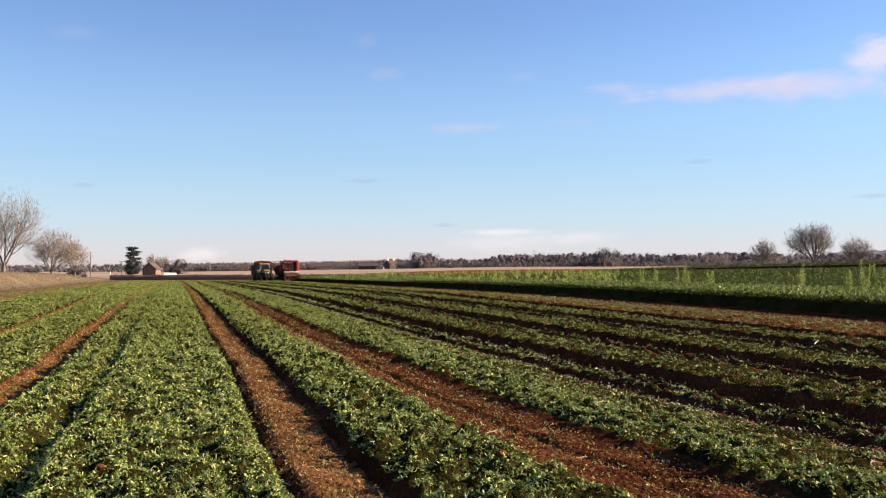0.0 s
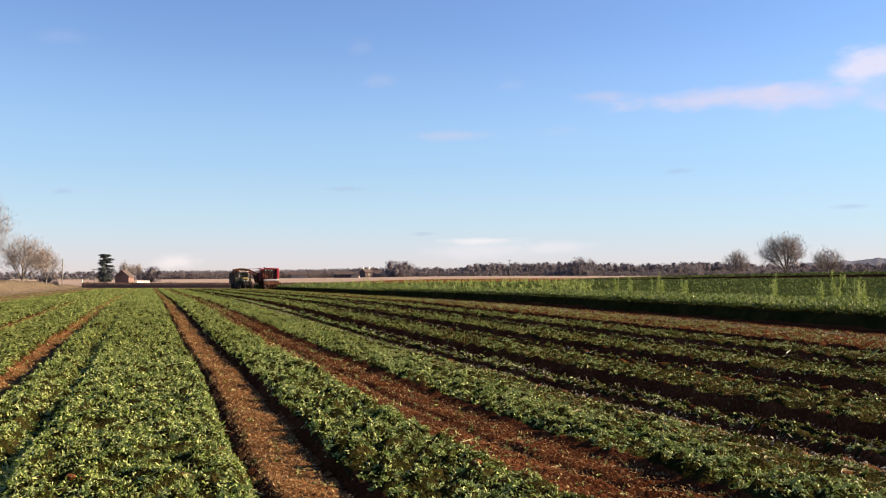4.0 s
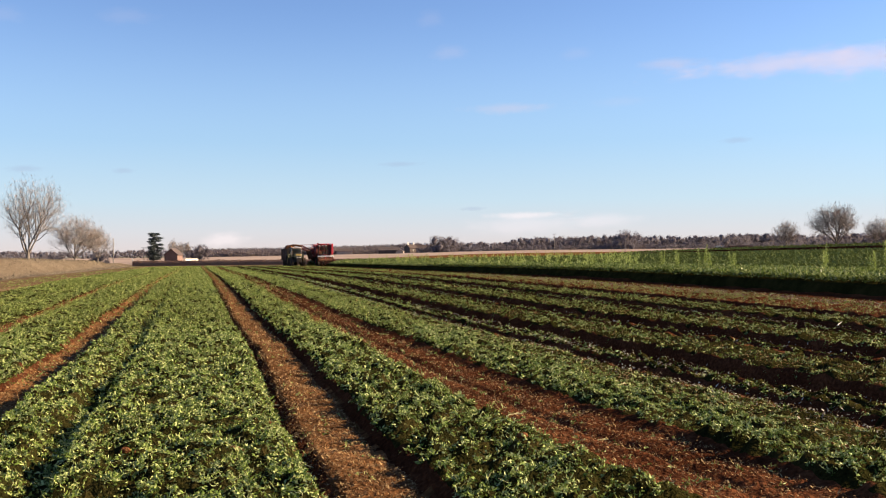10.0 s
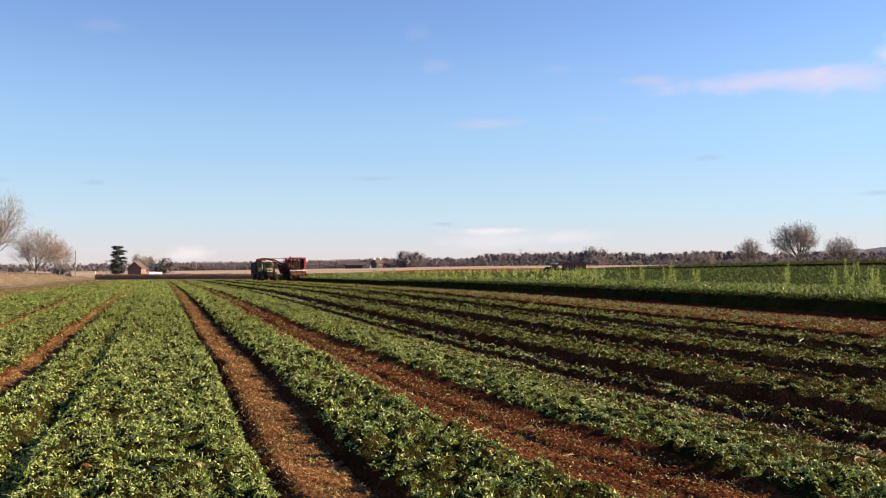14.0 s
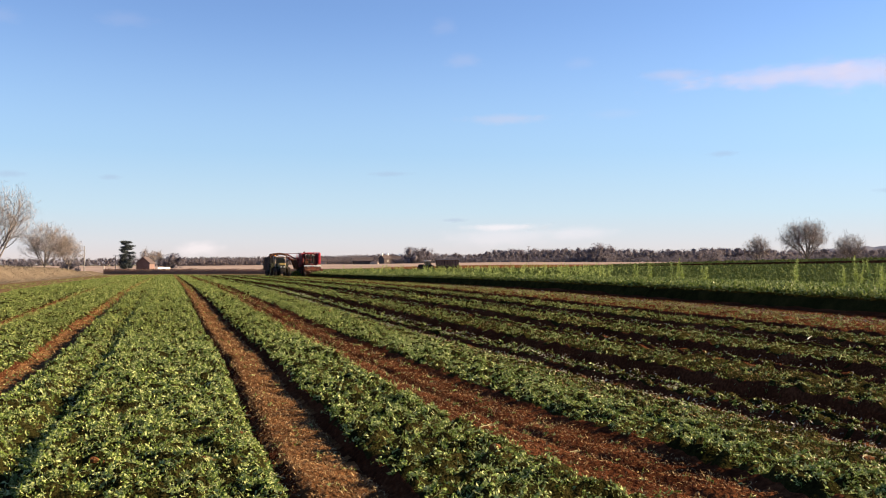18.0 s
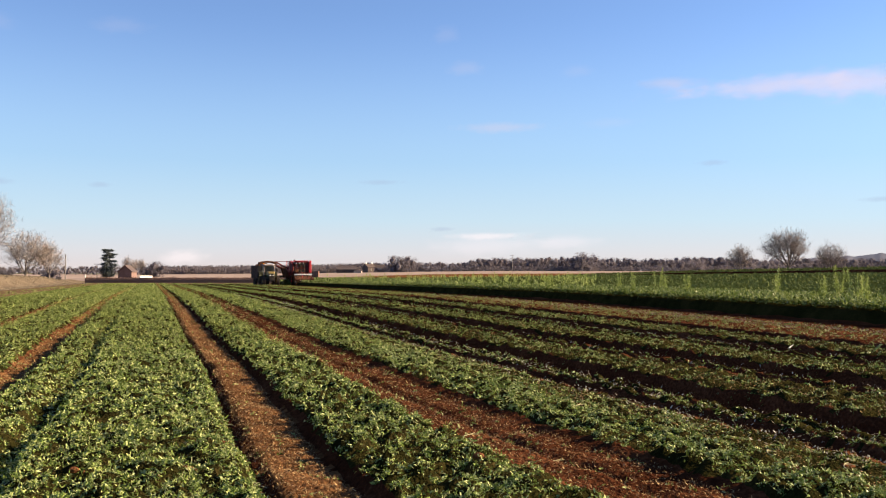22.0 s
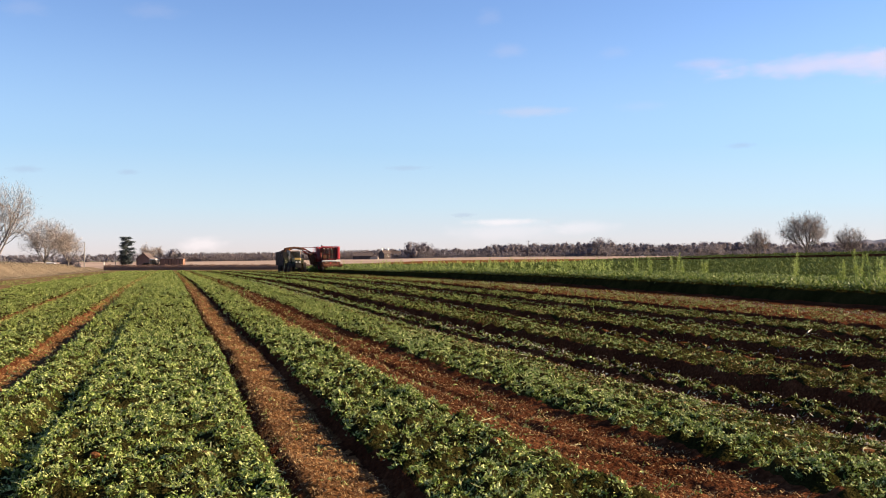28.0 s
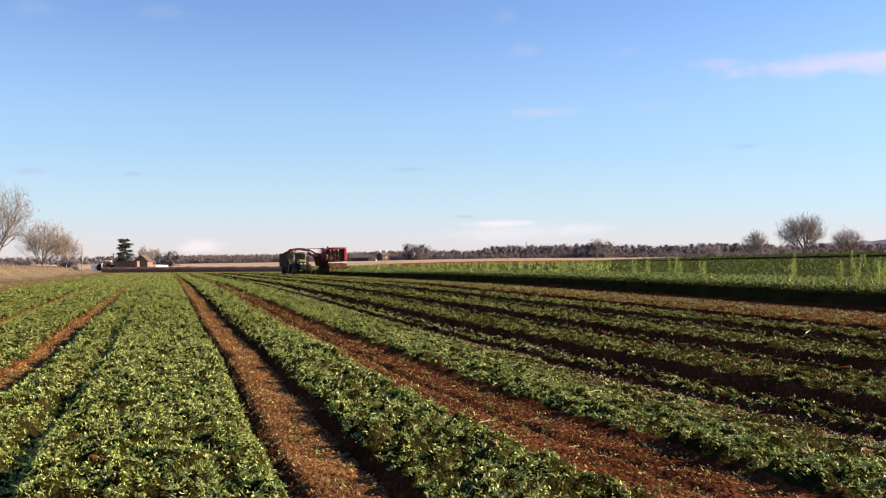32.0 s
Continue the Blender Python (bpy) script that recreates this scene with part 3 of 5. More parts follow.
# ---- conifer, woods, hedge, far land ----
def conifer(x, y, tall, seed):
    r = np.random.default_rng(seed)
    root = tagged(new("conifer"), "dark layered old conifer with flat ragged tiers", "tree")
    root.location = (x, y, float(land(x, y)))
    w = Wood(seed)
    w.limb((0, 0, -0.3), (0, 0.1, tall * 0.55), 0.22, 0.15, 7)
    w.limb((0, 0.1, tall * 0.55), (0.15, 0, tall * 0.97), 0.15, 0.04, 6)
    vs, fs, base = [], [], 0
    for k in range(15):
        z = tall * (0.08 + 0.90 * k / 14)
        reach = tall * (0.36 - 0.1 * (k / 14) ** 2) * r.uniform(0.62, 1.12) * (0.7 if k < 3 else 1)
        for j in range(r.integers(4, 6)):
            a = r.uniform(0, 6.28)
            ln = reach * r.uniform(0.55, 1.0)
            tip = np.array([math.cos(a) * ln, math.sin(a) * ln, z + r.uniform(-0.2, 0.25)])
            w.limb((0.05, 0.05, z - 0.15), tip, 0.05, 0.015, 4)
            n = 420
            s = r.uniform(0.2, 1.05, n) ** 0.8
            c = np.array([0, 0, z]) + s[:, None] * (tip - np.array([0, 0, z])) + r.normal(0, 1, (n, 3)) * np.array([0.26, 0.26, 0.12]) * tall / 8
            v, f = diamonds(c, r.uniform(0, 6.28, n), r.normal(0.2, 0.4, n), r.uniform(0.2, 0.46, n), r.uniform(0.1, 0.2, n), r.uniform(-0.3, 0.3, n))
            vs.append(v)
            fs.append(f + base)
            base += len(v)
    sheet("trunk", w.v, w.f, BARK, parent=root, smooth=True)
    sheet("crown", np.concatenate(vs), np.concatenate(fs), NEEDLE, parent=root)
    return root


x, y = bearing(-0.3348, 290.5)
conifer(x, y, 8.9, 4)


def treetops(u):
    """How high the far woods stand, from side to side of the view."""
    return np.interp(u, [-0.5, -0.36, -0.3, -0.285, -0.17, -0.06, 0.04, 0.06, 0.1, 0.15, 0.2, 0.26, 0.3, 0.34, 0.5], [3.2, 3.6, 6.0, 7.0, 7.4, 8.8, 9.0, 11.0, 12.0, 12.3, 11.8, 11.4, 12.4, 11.7, 12.4])


def slivers(c, yaw, pitch, length, width):
    """Single thin twig-tip triangles."""
    d = np.stack([np.cos(yaw) * np.cos(pitch), np.sin(yaw) * np.cos(pitch), np.sin(pitch)], 1) * length[:, None]
    w = np.stack([-np.sin(yaw), np.cos(yaw), np.sin(3 * yaw) * 0.7], 1) * (width / 2)[:, None]
    v = np.stack([c - d / 2 - w, c - d / 2 + w, c + d / 2], 1)
    return v.reshape(-1, 3), np.arange(3 * len(c)).reshape(-1, 3)


ball = bmesh.new()
bmesh.ops.create_icosphere(ball, subdivisions=1, radius=1.0)
BALL, BALL_F = np.array([v.co[:] for v in ball.verts]), np.array([[v.index for v in f.verts] for f in ball.faces])
ball.free()


def woods(name, u0, u1, d0, d1, count, tall, seed, material, label, pointed=False, blades=350):
    """A far wood: each tree some loose clumps of fine twigs; tall: metres, or None for the skyline."""
    r = np.random.default_rng(seed)
    tv, bv = [], []
    for k in range(count):
        u, d = u0 + (u1 - u0) * (k + r.uniform(0, 1)) / count, r.uniform(d0, d1)
        x, y = bearing(u, d)
        g = float(land(x, y))
        h = (float(treetops(u)) * d / 580 - g if tall is None else tall) * (r.uniform(0.84, 1.1) if pointed else r.uniform(0.8, 1.06))
        wide = h * (r.uniform(0.16, 0.26) if pointed else r.uniform(0.5, 0.8))
        many = 10
        t = r.uniform(0, 1, many) if not pointed else np.linspace(0.0, 0.95, many)
        a = r.uniform(0, 6.28, many)
        off = wide * 0.7 * np.sqrt(np.clip(1 - (1.7 * t - 0.7) ** 2, 0.02, 1)) * np.sqrt(r.uniform(0.1, 1, many)) if not pointed else 0.2 * wide + 0 * t
        size = wide * (r.uniform(0.3, 0.48, many) if not pointed else 0.75 * (1.15 - 0.95 * t))
        cz = h * (0.06 + 0.8 * t)
        j = r.integers(0, many, blades)
        tip = r.normal(0, 1, (blades, 3))
        tip *= (r.uniform(0.25, 1.0, blades) ** 0.7 / np.linalg.norm(tip, axis=1))[:, None]
        z = np.clip(cz[j] + tip[:, 2] * size[j] * (1.6 if pointed else 1.0), 0.05, h)
        tv.append(np.stack([x + off[j] * np.cos(a[j]) + tip[:, 0] * size[j], y + off[j] * np.sin(a[j]) + tip[:, 1] * size[j], g + z, 0 * z + h], 1))
        # the close inner branches
        for q in range(0, many, 2 if pointed else 3):
            grow = size[q] * (np.array([0.3, 0.3, 0.7]) if pointed else np.array([0.55, 0.55, 0.6]))
            lump = BALL * (1 + 0.16 * r.normal(0, 1, (len(BALL), 1))) * grow + np.array([x + off[q] * math.cos(a[q]), y + off[q] * math.sin(a[q]), g + min(cz[q], h - grow[2])])
            bv.append(lump)
    t = np.concatenate(tv)
    n = len(t)
    ln = (0.14 + 0.04 * t[:, 3]) * r.uniform(0.7, 1.3, n)
    v, f = slivers(t[:, :3], r.uniform(0, 6.28, n), r.normal(0.7, 0.6, n), ln, ln * r.uniform(0.45, 0.8, n))
    body = np.concatenate(bv)
    bf = np.concatenate([BALL_F + k * len(BALL) for k in range(len(bv))])
    return sheet(name, np.concatenate([v, body]), np.concatenate([f, bf + len(v)]), material, label, "woods", "stuff")


woods("far_wood", -0.300, -0.045, 560, 610, 420, None, 51, PLANTATION, "brown winter plantation of thin pointed trees", True)
woods("far_wood", -0.298, -0.05, 546, 560, 150, 4.0, 58, PLANTATION, "brown leafless brush at the foot of the plantation")
woods("far_wood", -0.07, 0.09, 560, 610, 130, None, 52, WOODS, "leafless brown wood along the far field edge")
woods("far_wood", 0.07, 0.33, 560, 620, 210, None, 53, WOODS, "tall leafless grey-brown wood on the skyline")
woods("far_wood", 0.30, 0.53, 560, 620, 190, None, 54, WOODS, "purple-brown bare wood beyond the crop")
woods("far_wood", -0.56, -0.29, 488, 546, 130, 4.6, 55, WOODS, "low dark wood behind the bank")
woods("far_hedgerow", -0.05, 0.34, 520, 536, 200, 3.0, 56, WOODS, "low bushy brown hedgerow at the far edge of the stubble")
woods("far_copse", -0.031, -0.0115, 511, 528, 9, 9.0, 57, WOODS, "round leafless copse beside the far roofs", blades=900)
woods("far_copse", 0.166, 0.184, 520, 540, 6, 10.6, 59, WOODS, "taller bare trees standing out of the far wood", blades=900)
woods("far_copse", 0.283, 0.30, 350, 380, 9, 7.2, 60, WOODS, "dark bare thicket behind the crop", blades=900)
woods("far_copse", 0.34, 0.40, 350, 384, 16, 5.0, 65, WOODS, "low bare thicket round the single tree", blades=900)
for u, d, tall, wide, seed in ((-0.3145, 338, 6.6, 3.6, 41), (-0.3065, 342, 6.2, 3.2, 42), (-0.2995, 345, 6.0, 4.2, 43)):
    x, y = bearing(u, d)
    bare_tree(x, y, tall, wide, seed, "slender bare garden tree behind the brick house", stems=4, low=0.2, lean=0.5, rise=0.7, kids=(2, 1, 1), width=0.07, bole=0.2)
woods("far_copse", -0.2905, -0.279, 340, 350, 4, 5.6, 64, WOODS, "bare tree clump at the end of the plantation", blades=900)

woods("scrub", -0.4028, -0.3873, 174.3, 178.9, 7, 1.7, 62, WOODS, "low dark bare scrub at the end of the bank")
woods("scrub", -0.4561, -0.4346, 162.7, 169.7, 7, 1.5, 63, WOODS, "low dark bare scrub under the trees on the bank")

# hills beyond
HILL_N = 480
hu = np.linspace(-0.9, 1.0, HILL_N)
top = 10 + 30 * smooth(0.25, 0.5, hu) + 52 * smooth(0.44, 0.66, hu) + 4 * np.sin(hu * 17) + 2.5 * np.sin(hu * 41) + 1.6 * np.sin(hu * 167) + 1.3 * np.sin(hu * 293 + 1) + np.sin(hu * 431 + 2)
hp = np.array([bearing(u / 1.162, 2600) for u in hu])
hq = np.array([bearing(u / 1.162, 3100) for u in hu])
hv = np.concatenate([np.column_stack([hp, np.full(HILL_N, -3.0)]), np.column_stack([hp * 1.06, top * 0.8]), np.column_stack([hq, top]), np.column_stack([hq * 1.2, np.full(HILL_N, -3.0)])])
hf = np.concatenate([np.stack([np.arange(HILL_N - 1) + k * HILL_N, np.arange(HILL_N - 1) + k * HILL_N + 1, np.arange(HILL_N - 1) + (k + 1) * HILL_N + 1, np.arange(HILL_N - 1) + (k + 1) * HILL_N], 1) for k in range(3)])
sheet("distant_hills", hv, hf, HILL, "low wooded hills on the horizon, blue-grey with painted haze", "hills", "structure", smooth=True)


def hedge(name, u0, u1, d0, d1, tall, thick, label, per=170):
    n = int((abs(u1 - u0) * d0) * per)
    r = np.random.default_rng(77)
    t = r.uniform(0, 1, n)
    u, d = u0 + (u1 - u0) * t, d0 + (d1 - d0) * t + r.uniform(-thick / 2, thick / 2, n)
    x = d * math.sin(HEAD) + u * d * math.cos(HEAD)
    y = d * math.cos(HEAD) - u * d * math.sin(HEAD)
    h = tall * (0.92 + 0.10 * wave(u * d, d * 0, 71, 2.5))
    z = land(x, y) + h * r.uniform(0, 1, n) ** 0.8
    ln = r.uniform(0.12, 0.34, n)
    v, f = diamonds(np.stack([x, y, z - 0.1], 1), r.uniform(0, 6.28, n), r.normal(0.7, 0.5, n), ln, ln * r.uniform(0.2, 0.45, n), r.uniform(-0.3, 0.3, n))
    root = tagged(new(name), label, "hedge", "", "stuff")
    sheet("twigs", v, f, HEDGE, parent=root)
    # the dense woody inside
    m = 90
    tt = np.linspace(0, 1, m)
    uu, dd = u0 + (u1 - u0) * tt, d0 + (d1 - d0) * tt
    rings = []
    for off, up in ((-0.32, -0.3), (-0.38, 0.55), (-0.22, 0.86), (0.22, 0.86), (0.38, 0.55), (0.32, -0.3)):
        d = dd + off * thick
        x = d * math.sin(HEAD) + uu * d * math.cos(HEAD)
        y = d * math.cos(HEAD) - uu * d * math.sin(HEAD)
        rings.append(np.stack([x, y, land(x, y) + up * tall * (1 + 0.08 * wave(uu * dd, dd * 0 + off, 72, 1.5))], 1))
    v = np.concatenate(rings)
    f = np.concatenate([np.stack([np.arange(m - 1) + k * m, np.arange(m - 1) + k * m + 1, np.arange(m - 1) + (k + 1) * m + 1, np.arange(m - 1) + (k + 1) * m], 1) for k in range(5)])
    sheet("hedge_core", v, f, HEDGE, parent=root)


hedge("hedge", -0.3589, -0.0516, 206.8, 213.8, 1.3, 1.1, "low clipped dark-brown hedge along the headland")


# ---- things in parts ----
def part(name, bm, material, parent, label=""):
    me = bpy.data.meshes.new(name)
    bmesh.ops.recalc_face_normals(bm, faces=bm.faces)
    bm.to_mesh(me)
    bm.free()
    me.materials.append(material)
    ob = new(name, me)
    ob.parent = parent
    return tagged(ob, label)


def box(x0, x1, y0, y1, z0, z1, bevel=0.03, bm=None, slant=(0, 0)):
    """A block with rounded edges; slant: how far the top leans in x and y."""
    bm = bm or bmesh.new()
    made = bmesh.ops.create_cube(bm, size=1)["verts"]
    for v in made:
        up = v.co.z + 0.5
        v.co = Vector((x0 + (v.co.x + 0.5) * (x1 - x0) + slant[0] * up, y0 + (v.co.y + 0.5) * (y1 - y0) + slant[1] * up, z0 + up * (z1 - z0)))
    if bevel:
        edges = list({e for v in made for e in v.link_edges})
        bmesh.ops.bevel(bm, geom=edges, offset=min(bevel, 0.4 * min(x1 - x0, y1 - y0, z1 - z0)), segments=2, affect="EDGES", profile=0.6)
    return bm


def rod(p, q, r, sides=8, bm=None, r2=None):
    bm = bm or bmesh.new()
    p, q = Vector(p), Vector(q)
    turn = (q - p).to_track_quat("Z", "Y").to_matrix().to_4x4()
    bmesh.ops.create_cone(bm, cap_ends=True, segments=sides, radius1=r, radius2=r if r2 is None else r2, depth=(q - p).length,
                          matrix=Matrix.Translation((p + q) / 2) @ turn)
    return bm


def lathe(rings, sides=20, bm=None):
    """A round body about the x axis from pairs of place along x and radius."""
    bm = bm or bmesh.new()
    loops = [[bm.verts.new((x, r * math.cos(6.28319 * k / sides), r * math.sin(6.28319 * k / sides))) for k in range(sides)] for x, r in rings]
    for a, b in zip(loops, loops[1:]):
        for k in range(sides):
            bm.faces.new((a[k], a[(k + 1) % sides], b[(k + 1) % sides], b[k]))
    return bm


RUBBER = mat("muddy_rubber", (0.02, 0.018, 0.016), (0.04, 0.033, 0.027), (0.08, 0.045, 0.022), 0.95, 2, 14, 0.4, 0.02, spec=0.1)
GREENPAINT = mat("dirty_green_paint", (0.009, 0.012, 0.006), (0.018, 0.02, 0.01), (0.045, 0.034, 0.018), 0.75, 1.2, 9, 0.1, 0.01, spec=0.15)
YELLOW = mat("dusty_yellow_paint", (0.15, 0.1, 0.022), (0.23, 0.16, 0.036), (0.29, 0.21, 0.07), 0.5, 2, 12, 0)
REDPAINT = mat("red_machine_paint", (0.26, 0.008, 0.012), (0.36, 0.012, 0.016), (0.36, 0.03, 0.025), 0.42, 1.0, 10, 0.05, 0.01)
DARKRED = mat("grimy_red_paint", (0.055, 0.007, 0.007), (0.1, 0.012, 0.011), (0.13, 0.035, 0.02), 0.7, 1.5, 10, 0.1, 0.01, spec=0.2)
WHITEP = mat("white_paint", (0.5, 0.47, 0.42), (0.62, 0.6, 0.55), (0.7, 0.68, 0.64), 0.5, 1.0, 9, 0)
STEEL = mat("worn_dark_steel", (0.012, 0.011, 0.01), (0.022, 0.019, 0.017), (0.05, 0.036, 0.026), 0.8, 2, 15, 0.1, 0.01, spec=0.12)
MUDSTEEL = mat("mud_caked_steel", (0.045, 0.02, 0.012), (0.09, 0.038, 0.02), (0.16, 0.072, 0.036), 0.95, 2.5, 12, 0.6, 0.03, spec=0.1)
CARROT = mat("carrots", (0.1, 0.036, 0.016), (0.16, 0.06, 0.025), (0.22, 0.1, 0.045), 0.6, 3, 12, 0, island=0.7)
RUSTWOOD = mat("brown_trailer_boards", (0.09, 0.05, 0.037), (0.15, 0.085, 0.062), (0.2, 0.12, 0.088), 0.9, 1, 9, 0.2, 0.01, spec=0.1)
BRICK = mat("red_brick", (0.085, 0.048, 0.041), (0.125, 0.074, 0.062), (0.175, 0.11, 0.093), 0.9, 0.6, 10, 0.2, 0.02)
TILE = mat("dark_roof_tiles", (0.04, 0.026, 0.023), (0.062, 0.041, 0.036), (0.09, 0.06, 0.05), 0.85, 0.5, 6, 0.3, 0.03)
RENDERW = mat("pale_rendered_wall", (0.2, 0.155, 0.13), (0.27, 0.215, 0.18), (0.34, 0.28, 0.24), 0.9, 0.7, 9, 0.1, 0.01)
POLEWOOD = mat("weathered_pole", (0.1, 0.088, 0.078), (0.16, 0.145, 0.13), (0.23, 0.21, 0.19), 0.9, 0.8, 12, 0.3, 0.01)
TANMUD = mat("dried_tan_mud", (0.11, 0.068, 0.045), (0.2, 0.13, 0.09), (0.34, 0.25, 0.18), 0.9, 1.6, 10, 0.3, 0.02, spec=0.1)
GLASS = bpy.data.materials.new("cab_glass")
GLASS.use_nodes = True
gb = GLASS.node_tree.nodes["Principled BSDF"]
gb.inputs["Base Color"].default_value = (0.2, 0.19, 0.17, 1)
gb.inputs["Roughness"].default_value = 0.3
gb.inputs["Transmission Weight"].default_value = 1.0
gb.inputs["IOR"].default_value = 1.3
LAMP = mat("lamp_lens", (0.7, 0.68, 0.62), (0.8, 0.78, 0.74), None, 0.15, 4, 20, 0)
AMBER = mat("amber_lens", (0.7, 0.25, 0.02), (0.8, 0.32, 0.03), None, 0.2, 4, 20, 0)


def wheel(parent, x, y, r, wide, rim_material, lugs=18):
    """A wheel under its thing: tyre with lugs and a dished rim, about its own axle."""
    hub = tagged(new("wheel"))
    hub.parent = parent
    hub.location = (x, y, r)
    h = wide / 2
    tyre = lathe([(-h * 0.75, r * 0.58), (-h, r * 0.72), (-h, r * 0.88), (-h * 0.78, r * 0.96), (h * 0.78, r * 0.96), (h, r * 0.88), (h, r * 0.72), (h * 0.75, r * 0.58)], 28)
    for k in range(lugs):
        a = 6.28319 * k / lugs
        for s in (-1, 1):
            lug = box(0, h * 0.95, -0.035, 0.035, r * 0.93, r, 0, bmesh.new())
            bmesh.ops.transform(lug, matrix=Matrix.Rotation(a + (0.17 if s > 0 else 0), 4, "X") @ Matrix.Scale(s, 4, (1, 0, 0)), verts=lug.verts)
            me = bpy.data.meshes.new("lug")
            lug.to_mesh(me)
            lug.free()
            tyre.from_mesh(me)
            bpy.data.meshes.remove(me)
    part("tyre", tyre, RUBBER, hub, "muddy black lugged tyre")
    part("rim", lathe([(-h * 0.6, r * 0.6), (-h * 0.35, r * 0.5), (-h * 0.15, r * 0.18), (-h * 0.3, r * 0.16), (-h * 0.32, 0.001)], 20), rim_material, hub)
    part("rim", lathe([(h * 0.6, r * 0.6), (h * 0.35, r * 0.5), (h * 0.15, r * 0.18), (h * 0.3, r * 0.16), (h * 0.32, 0.001)], 20), rim_material, hub)
    hub["label"] = "muddy farm wheel"
    return hub


def tractor(label, hood_material, roof_material, stripe):
    """A four-wheel-drive farm tractor, nose towards +y, standing on z = 0."""
    t = tagged(new("tractor"), label, "tractor")
    part("chassis", box(-0.42, 0.42, -1.0, 2.5, 0.6, 1.1, 0.06), STEEL, t)
    hood = box(-0.42, 0.42, 0.75, 2.75, 1.05, 1.85, 0.12)
    for v in hood.verts:
        if v.co.y > 1.6 and v.co.z > 1.5:
            v.co.z -= 0.2 * (v.co.y - 1.6)
    part("hood", hood, hood_material, t)
    for s in (-1, 1):
        part("hood_stripe", box(s * 0.424 - 0.012, s * 0.424 + 0.012, 0.95, 2.5, 1.42, 1.56, 0.005), stripe, t)
    part("hood_cover", box(-0.46, 0.46, 0.85, 2.6, 1.4, 1.93, 0.09, slant=(0, -0.16)), stripe, t, "dusty hood cover")
    part("grille", box(-0.34, 0.34, 2.74, 2.8, 0.95, 1.5, 0.02), STEEL, t)
    for s in (-1, 1):
        part("headlight", box(s * 0.22 - 0.11, s * 0.22 + 0.11, 2.76, 2.83, 1.3, 1.44, 0.02), LAMP, t, "clear lamp lens")
    part("front_weight", box(-0.4, 0.4, 2.78, 3.15, 0.62, 1.02, 0.05), STEEL, t)
    cab = part("cab", box(-0.78, 0.78, -1.05, 0.72, 1.15, 1.45, 0.04), hood_material, t)
    for x, y in ((-0.76, 0.68), (0.76, 0.68), (-0.76, -1.0), (0.76, -1.0), (-0.78, -0.15), (0.78, -0.15)):
        part("pillar", rod((x, y, 1.4), (x * 0.93, y * 0.94 - 0.02, 2.78), 0.05), STEEL if y < 0.5 else RENDERW, cab)
    for x0, x1, y0, y1 in ((-0.7, 0.7, 0.66, 0.675), (-0.7, 0.7, -1.0, -0.985)):
        p = part("window_pane", box(x0, x1, y0, y1, 1.46, 2.7, 0), GLASS, cab, "dark cab glass")
        p.visible_shadow = False
    for s in (-1, 1):
        for y0, y1 in ((-0.93, -0.2), (-0.1, 0.62)):
            p = part("window_pane", box(s * 0.74 - 0.006, s * 0.74 + 0.006, y0, y1, 1.46, 2.7, 0), GLASS, cab, "dark cab glass")
            p.visible_shadow = False
    part("seat", box(-0.28, 0.28, -0.75, -0.2, 1.35, 1.95, 0.08), RUBBER, cab)
    part("steering_column", rod((0, 0.3, 1.3), (0, 0.1, 1.95), 0.05), STEEL, cab)
    part("roof", box(-0.82, 0.82, -1.1, 0.82, 2.76, 2.98, 0.08), roof_material, t)
    for s in (-1, 1):
        part("work_lamp", box(s * 0.55 - 0.09, s * 0.55 + 0.09, 0.8, 0.86, 2.82, 2.92, 0.02), LAMP, t, "clear lamp lens")
    part("beacon", rod((0.55, -0.8, 2.97), (0.55, -0.8, 3.16), 0.07, 10), AMBER, t, "amber beacon")
    part("exhaust", rod((0.6, 0.85, 1.5), (0.6, 0.85, 2.85), 0.055, 10), STEEL, t)
    for s in (-1, 1):
        part("mirror", box(s * 1.08 - 0.1, s * 1.08 + 0.1, 0.7, 0.74, 2.0, 2.4, 0.02), STEEL, t)
        fender = bmesh.new()
        rings = []
        for k in range(9):
            a = radians(12 + 19.5 * k)
            rings.append([fender.verts.new((s * 1.0 + dx, -0.85 + math.cos(a) * rr, 0.92 + math.sin(a) * rr)) for dx, rr in ((-0.3, 1.0), (0.3, 1.0), (0.3, 1.05), (-0.3, 1.05))])
        for p, q in zip(rings, rings[1:]):
            for k in range(4):
                fender.faces.new((p[k], p[(k + 1) % 4], q[(k + 1) % 4], q[k]))
        fender.faces.new(rings[0])
        fender.faces.new(rings[-1])
        part("fender", fender, hood_material, t)
        part("step", box(s * 0.8 - 0.12, s * 0.8 + 0.12, 0.2, 0.6, 0.5, 0.95, 0.02), STEEL, t)
    wheels = []
    for s in (-1, 1):
        wheels.append((wheel(t, s * 1.0, -0.85, 0.92, 0.55, stripe), 0.92))
        wheels.append((wheel(t, s * 0.98, 1.85, 0.66, 0.45, stripe, 16), 0.66))
    return t, wheels


